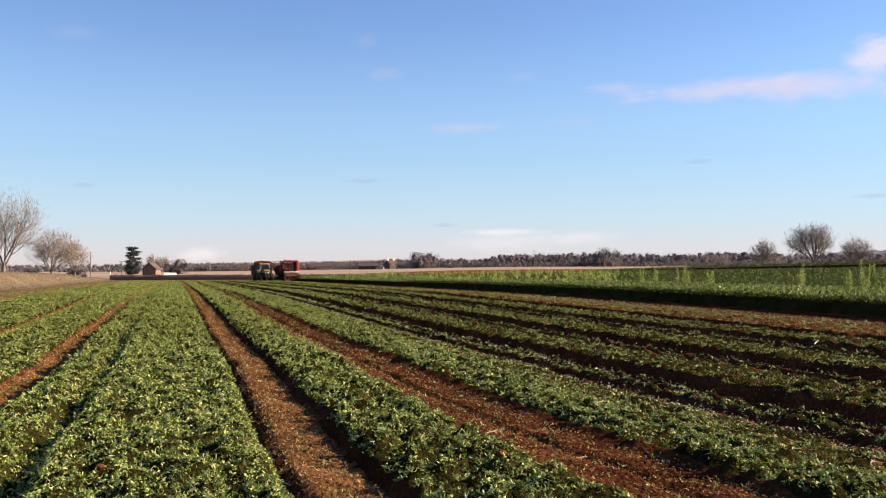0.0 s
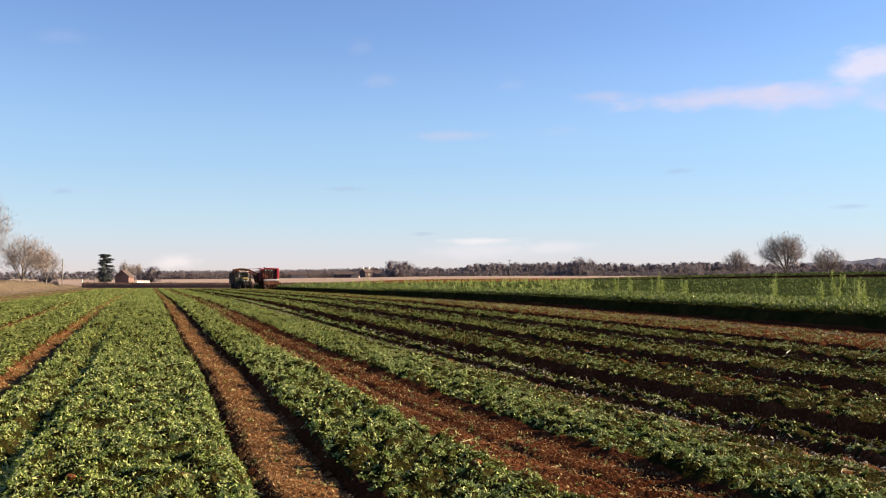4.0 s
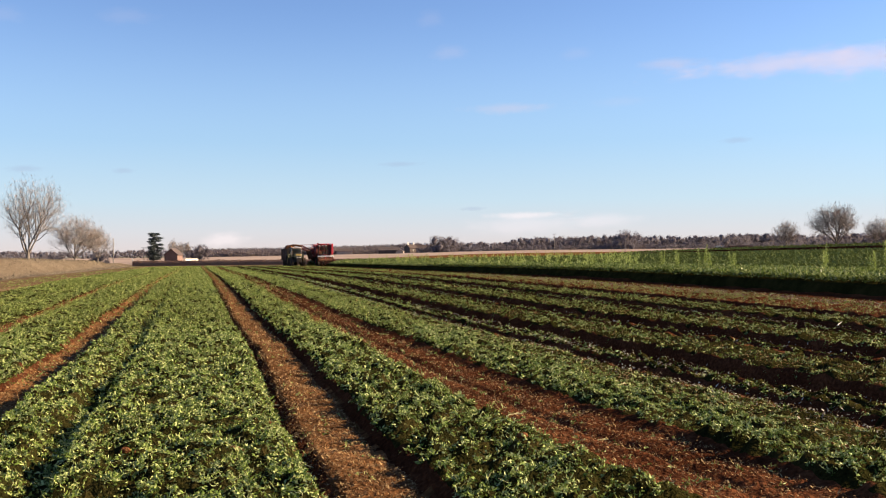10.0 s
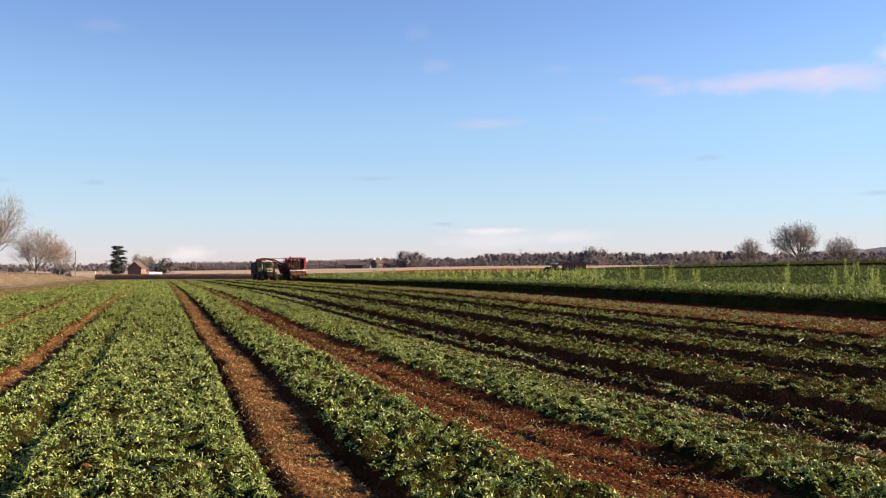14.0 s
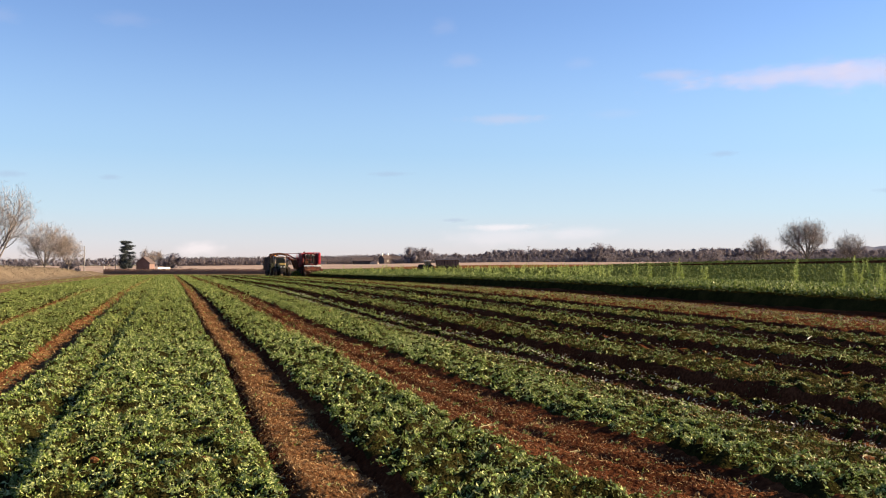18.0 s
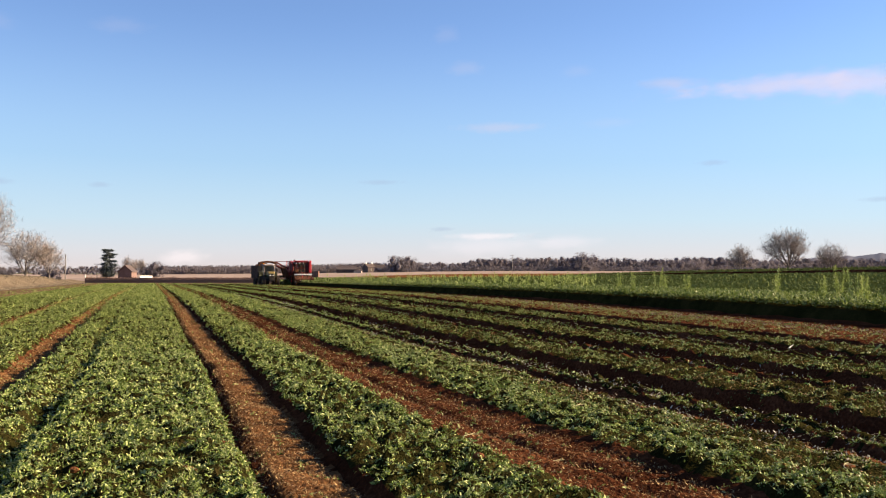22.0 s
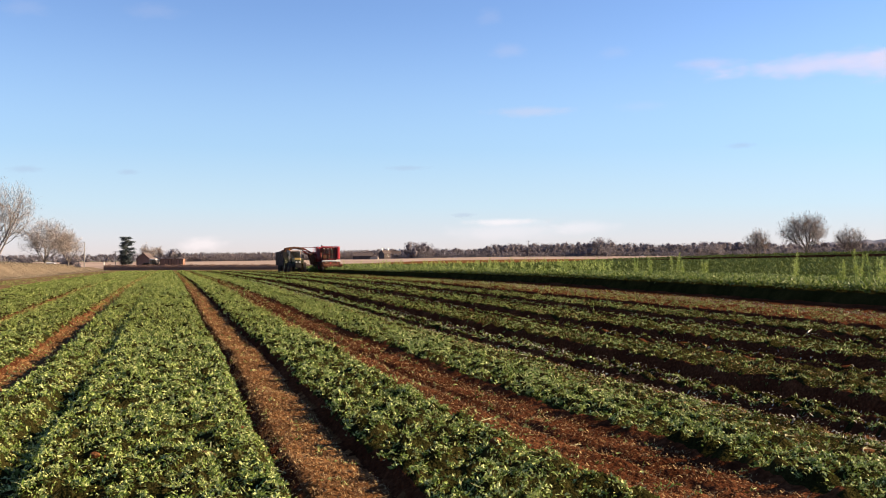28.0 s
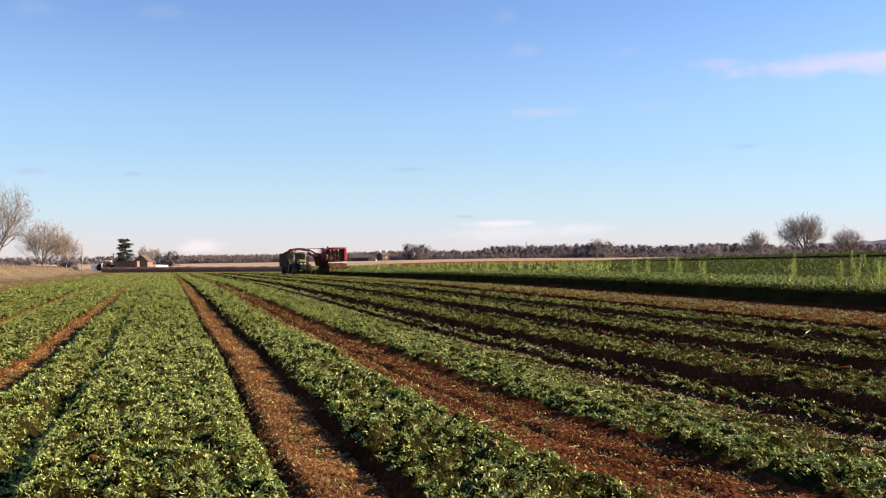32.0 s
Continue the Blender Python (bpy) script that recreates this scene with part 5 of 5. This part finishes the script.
for k, (u, d, tall) in enumerate(((0.4509, 40.7, 2.05), (0.4725, 37.2, 1.9), (0.2565, 60.4, 2.0), (0.2651, 59.3, 1.75), (0.2143, 66.2, 1.75), (0.2298, 63.9, 1.8), (0.3864, 48.8, 1.85), (0.1351, 90.6, 1.7),
                                  (0.2874, 58.1, 1.65), (0.0818, 106.9, 1.75), (0.4355, 41.8, 1.5), (0.0568, 116.2, 1.7), (0.4819, 34.86, 1.75))):
    bolted(u, d, tall, 200 + k)
# the fringe of smaller ones
n = 420
d = RNG.uniform(64, 174, n)
u = RNG.uniform(-0.103, 0.19, n)
x, y = d * math.sin(HEAD) + u * d * math.cos(HEAD), d * math.cos(HEAD) - u * d * math.sin(HEAD)
ok = (x > 24) & (x < 60)
x, y = x[ok], y[ok]
per = 22
X, Y = np.repeat(x, per), np.repeat(y, per)
H = np.repeat(RNG.uniform(0.8, 1.5, len(x)), per)
s = RNG.uniform(0.3, 1, len(X))
c = np.stack([X + RNG.normal(0, 0.05, len(X)), Y + RNG.normal(0, 0.05, len(X)), land(X, Y) + H * s], 1)
ln = RNG.uniform(0.15, 0.4, len(X)) * (1.2 - 0.6 * s)
v, f = diamonds(c, RNG.uniform(0, 6.28, len(X)), RNG.normal(0.8, 0.3, len(X)), ln, ln * 0.28, RNG.uniform(-0.2, 0.3, len(X)))
sheet("bolted_fringe", v, f, BOLT, "pale bolted stems standing out of the crop", "plants", "stuff")

# tufts of dry grass on the bank
x, y = RNG.uniform(-44, -12.6, 170000), RNG.uniform(29, 206, 170000)
keep = seen_part(x, y, 4)
x, y = x[keep], y[keep]
thick = RNG.uniform(-1, 1, len(x)) < wave(x, y, 91, 5) + 0.4
x, y = x[thick], y[thick]
n = len(x)
ln = RNG.uniform(0.1, 0.26, n) * np.where(x > -14, 1.25, 1)
v, f = diamonds(np.stack([x, y, land(x, y) - 0.05], 1), RNG.uniform(0, 6.28, n), RNG.normal(1.0, 0.4, n), ln, ln * 0.16, RNG.uniform(-0.3, 0.3, n))
DRYBLADE = mat("dry_grass_blades", (0.095, 0.072, 0.05), (0.152, 0.12, 0.082), (0.235, 0.192, 0.13), 0.9, 0.1, 3, 0, island=0.6)
sheet("bank_grass", v, f, DRYBLADE, "rough dry tan grass on a low bank", "grass", "stuff")


# ---- small things on the soil ----
SCRAP = mat("bleached_wood", (0.38, 0.35, 0.3), (0.5, 0.47, 0.41), (0.6, 0.57, 0.52), 0.8, 4, 20, 0.1, 0.005)
CLODSOIL = mat("red_clods", (0.05, 0.021, 0.009), (0.09, 0.038, 0.016), (0.14, 0.064, 0.028), 0.95, 6, 40, 0.8, 0.02, spec=0.0)
x, y = 13.08, 16.74
scrap = tagged(new("stick"), "short bleached white stick lying among the leaves", "stick")
scrap.matrix_basis = pose(x, y, float(ground_z(x, y)) + 0.06, 0, 0, 25)
part("piece", rod((-0.09, 0, 0.0), (0.03, 0.02, 0.03), 0.014, 8, r2=0.011), SCRAP, scrap)
part("piece", rod((0.025, 0.02, 0.028), (0.1, 0.0, 0.06), 0.012, 8, r2=0.007), SCRAP, scrap)
x, y = 14.29, 15.70
stalk = tagged(new("plant_stalk"), "pale green snapped stalk leaning out of the cut leaves", "stalk")
stalk.location = (x, y, float(ground_z(x, y)) + 0.03)
part("stem", rod((0, 0, -0.02), (0.2, -0.03, 0.13), 0.014, 7, r2=0.009), BOLT, stalk)
for k in range(5):
    part("leaf", box(0.04 + 0.03 * k, 0.07 + 0.03 * k, -0.04 + 0.02 * (k % 2), 0.02, 0.03 + 0.02 * k, 0.042 + 0.02 * k, 0.004, slant=(0.04, 0.03)), BOLT, stalk)


def clod(u, d, size, seed, label="lump of red soil lying on the cut leaves"):
    x, y = bearing(u, d)
    r = np.random.default_rng(seed)
    t = tagged(new("soil_clod"), label, "clod", "soil clods")
    t.location = (x, y, float(ground_z(x, y)) + 0.03)
    bm = bmesh.new()
    bmesh.ops.create_icosphere(bm, subdivisions=3, radius=size * 0.85)
    ph = r.uniform(0, 6.28, 3)
    for v in bm.verts:
        k = 1 + 0.16 * math.sin(v.co.x * 3.1 / size + ph[0]) + 0.14 * math.sin(v.co.y * 3.7 / size + ph[1]) * math.cos(v.co.z * 2.6 / size + ph[2]) + r.normal(0, 0.03)
        v.co = Vector((v.co.x * k * 1.3, v.co.y * k, v.co.z * k * 0.62))
    part("lump", bm, CLODSOIL, t)
    crumb = bmesh.new()
    bmesh.ops.create_icosphere(crumb, subdivisions=2, radius=size * 0.3, matrix=Matrix.Translation((size * 1.4, size * 0.5, -0.02)))
    part("crumb", crumb, CLODSOIL, t)


for k, (u, d, size) in enumerate(((-0.2522, 7.61, 0.065), (-0.3675, 7.38, 0.045), (0.4604, 8.02, 0.06), (0.0611, 7.61, 0.05), (-0.2108, 8.83, 0.04))):
    clod(u, d, size, 300 + k)


PALESTALK = mat("pale_cut_stalks", (0.24, 0.22, 0.1), (0.34, 0.31, 0.16), (0.44, 0.41, 0.24), 0.6, 6, 40, 0.1, 0.003, spec=0.2)


def pale_stalk(x, y, length, yaw, bow, label, thick=0.0042, up=0.035):
    """A cut stalk that lies bowed on the leaves, with a torn side shoot."""
    t = tagged(new("cut_stalk"), label, "stalk", "loose cut stalks")
    t.matrix_basis = pose(x, y, float(ground_z(x, y)) + up, 0, 0, yaw)

    def along(s):
        return Vector((length * (s - 0.5), bow * length * (1 - (2 * s - 1) ** 2), 0.25 * bow * length * math.sin(3.1 * s)))

    for name, a, b, side in (("stem", 0.0, 1.0, 0.0), ("shoot", 0.45, 0.8, 0.35)):
        bm = bmesh.new()
        for k in range(6):
            p, q = along(a + (b - a) * k / 6), along(a + (b - a) * (k + 1) / 6)
            p, q = p + Vector((0, side * length * k / 18, side * length * k / 36)), q + Vector((0, side * length * (k + 1) / 18, side * length * (k + 1) / 36))
            rod(p, q, thick * (1.1 - 0.1 * k), 6, bm, thick * (1.0 - 0.1 * k))
        part(name, bm, PALESTALK, t)


for x, y, length, yaw, bow, label in (
        (3.59, 7.85, 0.13, 8, 0.03, "short straight pale stalk lying on the red track"), (5.16, 6.84, 0.17, 35, 0.35, "pale curled stalk on the cut leaves"),
        (0.9, 7.74, 0.22, 100, 0.25, "yellowish bent stalk at the edge of a bed"), (-0.87, 11.9, 0.24, -6, 0.05, "long pale stalk lying across the cut leaves"),
        (3.14, 8.97, 0.2, 15, 0.08, "long thin pale stalk at the track's edge"), (4.9, 10.1, 0.24, 28, 0.06, "long pale green stalk in a leafy tuft"),
        (5.68, 6.5, 0.2, 20, 0.3, "pale curled stalk on the cut leaves"), (0.86, 10.9, 0.16, -20, 0.2, "yellowish bent stalk at the edge of a bed")):
    pale_stalk(x, y, length, yaw, bow, label)


# ---- clouds ----
def cloud_material(name, colour, power, scale, low, high):
    m = bpy.data.materials.new(name)
    m.use_nodes = True
    n, l = m.node_tree.nodes, m.node_tree.links
    n.remove(n["Principled BSDF"])
    co = n.new("ShaderNodeTexCoord")
    mp = n.new("ShaderNodeMapping")
    mp.inputs["Scale"].default_value = (1.0, 1.0, 2.6)
    tex = n.new("ShaderNodeTexNoise")
    tex.inputs["Scale"].default_value, tex.inputs["Detail"].default_value, tex.inputs["Roughness"].default_value = scale, 8, 0.62
    l.new(co.outputs["Object"], mp.inputs[0])
    l.new(mp.outputs[0], tex.inputs["Vector"])
    away = n.new("ShaderNodeVectorMath")
    away.operation = "SUBTRACT"
    away.inputs[1].default_value = (0.5, 0.5, 0.5)
    l.new(co.outputs["Generated"], away.inputs[0])
    flat = n.new("ShaderNodeVectorMath")
    flat.operation = "MULTIPLY"
    flat.inputs[1].default_value = (2, 0, 2)
    l.new(away.outputs[0], flat.inputs[0])
    size = n.new("ShaderNodeVectorMath")
    size.operation = "LENGTH"
    l.new(flat.outputs[0], size.inputs[0])
    fade = n.new("ShaderNodeMapRange")
    fade.inputs["From Min"].default_value, fade.inputs["From Max"].default_value = 1.0, 0.1
    fade.inputs["To Min"].default_value, fade.inputs["To Max"].default_value = -0.35, 0.25
    l.new(size.outputs["Value"], fade.inputs[0])
    both = n.new("ShaderNodeMath")
    l.new(tex.outputs[0], both.inputs[0])
    l.new(fade.outputs[0], both.inputs[1])
    amount = n.new("ShaderNodeMapRange")
    amount.interpolation_type = "SMOOTHSTEP"
    amount.inputs["From Min"].default_value, amount.inputs["From Max"].default_value = low, high
    amount.inputs["To Max"].default_value = power
    l.new(both.outputs[0], amount.inputs[0])
    em, tr, ms = n.new("ShaderNodeEmission"), n.new("ShaderNodeBsdfTransparent"), n.new("ShaderNodeMixShader")
    em.inputs[0].default_value = (*colour, 1)
    em.inputs[1].default_value = 0.255
    l.new(amount.outputs[0], ms.inputs[0])
    l.new(tr.outputs[0], ms.inputs[1])
    l.new(em.outputs[0], ms.inputs[2])
    l.new(ms.outputs[0], n["Material Output"].inputs["Surface"])
    return m


PINKWISP = cloud_material("pink_wisp", (0.98, 0.79, 0.74), 0.5, 0.007, 0.3, 0.8)
WHITECLOUD = cloud_material("white_cloud", (1.0, 0.88, 0.82), 0.75, 0.004, 0.28, 0.7)
FAINTWISP = cloud_material("faint_wisp", (0.86, 0.74, 0.7), 0.09, 0.006, 0.30, 0.8)
MIDWISP = cloud_material("thin_pink_wisp", (0.86, 0.72, 0.69), 0.3, 0.006, 0.28, 0.78)
SOFTWISP = cloud_material("soft_pink_wisp", (0.88, 0.74, 0.7), 0.14, 0.006, 0.28, 0.78)
GREYWISP = cloud_material("grey_wisp", (0.46, 0.52, 0.6), 0.32, 0.008, 0.32, 0.8)
LOWCLOUD = cloud_material("low_cumulus", (1.2, 1.03, 0.86), 0.5, 0.008, 0.3, 0.75)
LOWHAZE = cloud_material("low_cumulus_haze", (1.15, 1.0, 0.86), 0.3, 0.006, 0.28, 0.75)
CLOUD_D = 3600.0
CLOUDS = []


def cloud(u, v, wide, high, material, label, drift=(0.0, 0.0), tilt=0.0, d=CLOUD_D):
    """A cloud bank far off, gently bowed, at u to the right and v above the level line per metre ahead; drift: over the whole time."""
    k = 24
    g = np.linspace(-0.5, 0.5, k)
    gx, gz = np.meshgrid(g * wide * d, g * high * d)
    gy = -0.12 * high * d * np.cos(gx / (wide * d) * 3.1) * np.cos(gz / (high * d) * 3.1)
    i = np.arange(k * k).reshape(k, k)
    f = np.stack([i[:-1, :-1], i[:-1, 1:], i[1:, 1:], i[1:, :-1]], -1).reshape(-1, 4)
    ob = sheet("cloud", np.stack([gx, gy, gz], -1).reshape(-1, 3), f, material, label, "cloud", "structure", smooth=True)
    CLOUDS.append((ob, u, v, drift, tilt, d))
    return ob


WISP, HIGH = (0.1213, 0.0172), (0.1592, 0.0155)
cloud(0.3012, 0.1945, 0.3614, 0.0396, PINKWISP, "long thin pinkish cloud streak", WISP, -2)
cloud(0.3916, 0.1971, 0.2410, 0.0568, PINKWISP, "soft pink-white cloud bank", WISP, 1)
cloud(0.5336, 0.1988, 0.2582, 0.0602, PINKWISP, "soft pink-white cloud bank", WISP, 0)
cloud(0.4819, 0.2341, 0.1377, 0.0645, WHITECLOUD, "bright white cloud puff", WISP)
cloud(0.1850, 0.1971, 0.1119, 0.0189, MIDWISP, "small pinkish cloud wisp", WISP)
cloud(0.0215, 0.1540, 0.1463, 0.0189, MIDWISP, "faint pinkish cloud wisp", (0.0912, 0.0069))
cloud(0.1420, 0.1601, 0.1033, 0.0189, FAINTWISP, "faint pinkish cloud wisp", (0.0912, 0.0069))
cloud(0.0861, 0.2091, 0.0602, 0.0224, FAINTWISP, "faint pinkish cloud wisp", WISP)
cloud(-0.0826, 0.2487, 0.0473, 0.0344, FAINTWISP, "faint high cloud wisp", HIGH)
cloud(-0.0620, 0.2126, 0.0645, 0.0258, SOFTWISP, "faint high cloud wisp", HIGH)
cloud(-0.3959, 0.2582, 0.1033, 0.0301, FAINTWISP, "faint high cloud wisp", (0.1033, 0.0129))
cloud(-0.5336, 0.2625, 0.0861, 0.0344, FAINTWISP, "faint high cloud wisp", (0.1033, 0.0129))
cloud(0.062, 0.041, 0.135, 0.0125, LOWCLOUD, "flat bright top of a low pinkish cumulus bank", (0.009, 0.0))
cloud(0.062, 0.031, 0.20, 0.034, LOWHAZE, "soft pinkish body of a low cumulus bank", (0.009, 0.0))
cloud(0.15, 0.035, 0.12, 0.024, LOWHAZE, "low hazy cumulus near the horizon", (0.009, 0.0))
cloud(-0.262, 0.018, 0.085, 0.026, LOWCLOUD, "low pinkish cloud behind the far wood", (0.009, 0.0))
cloud(0.0017, 0.0486, 0.0516, 0.0086, GREYWISP, "thin grey cloud bar", (0.0301, 0.0000))
cloud(-0.3873, 0.0929, 0.0430, 0.0112, GREYWISP, "thin grey cloud bar", (0.0628, 0.0034))
cloud(-0.4948, 0.0964, 0.0688, 0.0138, GREYWISP, "thin grey cloud bar", (0.0602, 0.0034))
cloud(-0.0861, 0.0964, 0.0861, 0.0103, GREYWISP, "faint grey cloud bar", (0.0602, 0.0034))
cloud(0.2754, 0.1170, 0.0602, 0.0120, GREYWISP, "faint grey cloud bar", (0.0602, 0.0069))
cloud(0.4647, 0.0792, 0.0775, 0.0112, GREYWISP, "thin grey cloud bar", (0.0516, 0.0052))


# added glowing sheet: thin bright haze low over the horizon, all round the view
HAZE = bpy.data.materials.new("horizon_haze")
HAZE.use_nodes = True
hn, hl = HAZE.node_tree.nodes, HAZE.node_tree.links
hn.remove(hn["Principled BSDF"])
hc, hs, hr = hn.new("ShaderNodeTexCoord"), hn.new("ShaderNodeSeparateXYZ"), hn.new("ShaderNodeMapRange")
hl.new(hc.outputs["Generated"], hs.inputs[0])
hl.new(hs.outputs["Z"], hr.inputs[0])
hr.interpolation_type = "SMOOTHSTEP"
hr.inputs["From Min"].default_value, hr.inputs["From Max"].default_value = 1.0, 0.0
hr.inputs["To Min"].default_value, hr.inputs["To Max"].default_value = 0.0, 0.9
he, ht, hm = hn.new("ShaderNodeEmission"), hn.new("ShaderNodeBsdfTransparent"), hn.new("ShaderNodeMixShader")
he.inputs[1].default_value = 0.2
# haze colours painted by height, cream at the foot to pale blue
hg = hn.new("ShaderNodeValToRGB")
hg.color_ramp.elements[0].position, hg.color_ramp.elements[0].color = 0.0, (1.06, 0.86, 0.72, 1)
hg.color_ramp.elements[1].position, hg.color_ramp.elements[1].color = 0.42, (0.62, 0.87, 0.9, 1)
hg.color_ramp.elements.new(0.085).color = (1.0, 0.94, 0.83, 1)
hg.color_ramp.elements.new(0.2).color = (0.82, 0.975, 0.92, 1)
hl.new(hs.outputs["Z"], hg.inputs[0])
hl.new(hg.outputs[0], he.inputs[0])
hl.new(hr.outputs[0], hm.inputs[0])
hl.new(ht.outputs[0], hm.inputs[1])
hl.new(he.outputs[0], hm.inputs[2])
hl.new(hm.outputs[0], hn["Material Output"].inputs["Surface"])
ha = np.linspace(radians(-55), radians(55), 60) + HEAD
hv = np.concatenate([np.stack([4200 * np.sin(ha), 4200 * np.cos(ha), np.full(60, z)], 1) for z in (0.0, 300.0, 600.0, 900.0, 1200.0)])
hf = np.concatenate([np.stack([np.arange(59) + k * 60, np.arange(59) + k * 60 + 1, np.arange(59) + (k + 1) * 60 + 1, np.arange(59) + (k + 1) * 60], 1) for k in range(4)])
sheet("horizon_haze", hv, hf, HAZE, "added glowing sheet painting pale pinkish haze low in the sky", "sky", "structure", smooth=True)


# ---- what moves ----
def drive(thing, wheels, track, back=0.0, step=0.5):
    """Moves a thing and turns its wheels along a track of seconds, x, y; back: metres behind the track's point."""
    ts = np.array([p[0] for p in track], float)
    xs = np.array([p[1] for p in track], float)
    ys = np.array([p[2] for p in track], float)
    rows, turns, gone, last = [], [], 0.0, None
    for k in range(int(round(32 / step)) + 1):
        t = k * step
        x, y = np.interp(t, ts, xs), np.interp(t, ts, ys)
        x2, y2 = np.interp(t + 1, ts, xs), np.interp(t + 1, ts, ys)
        if t + 1 > ts[-1]:
            x2, y2 = x, y
            x0, y0 = np.interp(t - 1, ts, xs), np.interp(t - 1, ts, ys)
            hx, hy = x - x0, y - y0
        else:
            hx, hy = x2 - x, y2 - y
        h = math.hypot(hx, hy) or 1.0
        hx, hy = hx / h, hy / h
        px, py = x - hx * back, y - hy * back
        rz = math.degrees(math.atan2(-hx, hy))
        if last is not None:
            gone += math.hypot(px - last[0], py - last[1])
        last = (px, py)
        z = float(land(px, py))
        ahead = float(land(px + hx, py + hy))
        rows.append((t, pose(px, py, z, math.degrees(math.atan(ahead - z)), 0, rz)))
        turns.append((t, gone))
    walk(thing, rows)
    for hub, r in wheels:
        place = hub.location.copy()
        walk(hub, [(t, pose(place.x, place.y, place.z, -math.degrees(g / r) % 360)) for t, g in turns])


def motions():
    lane = []
    for t, rel in ((0, 1165), (8, 665), (10, 553), (12, 446), (13, 385), (14, 322), (17.5, 114), (18.5, 55), (19.5, -2), (21, -81), (23.5, -213), (25.5, -305), (28, -401), (29, -429), (31, -464), (32, -478)):
        x, y = bearing((717 + rel - 784) / 1643.6, 261.5)
        lane.append((t, x, y))
    drive(road_trailer, rr_wheels, lane, 0, 0.1)
    drive(road_tractor, rt_wheels, lane, -5.6, 0.1)
    van_lane = []
    for t, rel in ((0, -1220), (28, -614), (29, -595), (30, -573), (31, -548), (32, -525)):
        x, y = bearing((717 + rel - 784) / 1643.6, 286)
        van_lane.append((t, x, y))
    drive(white_van, wv_wheels, van_lane, 0, 0.1)
    row = [(0, 16.82, 182.58), (32, 18.95, 138.51)]
    drive(field_tractor, ft_wheels, row, 0)
    drive(field_trailer, fr_wheels, row, 6.5)
    drive(field_load, [], row, 6.5)
    row = [(0, 21.84, 184.98), (32, 24.68, 141.33)]
    drive(lifter, lf_wheels, row, 0)
    drive(spill, [], [(q, x - 2.3, y - 0.6) for q, x, y in row], 0)
    for ob, u, v, drift, tilt, d in CLOUDS:
        rows = []
        for t in (0, 16, 32):
            a = t / 32
            x, y = bearing(u + drift[0] * a, d)
            rows.append((t, pose(x, y, EYE + (v + drift[1] * a) * d, 0, tilt, -math.degrees(HEAD + math.atan(u)))))
        walk(ob, rows)


motions()
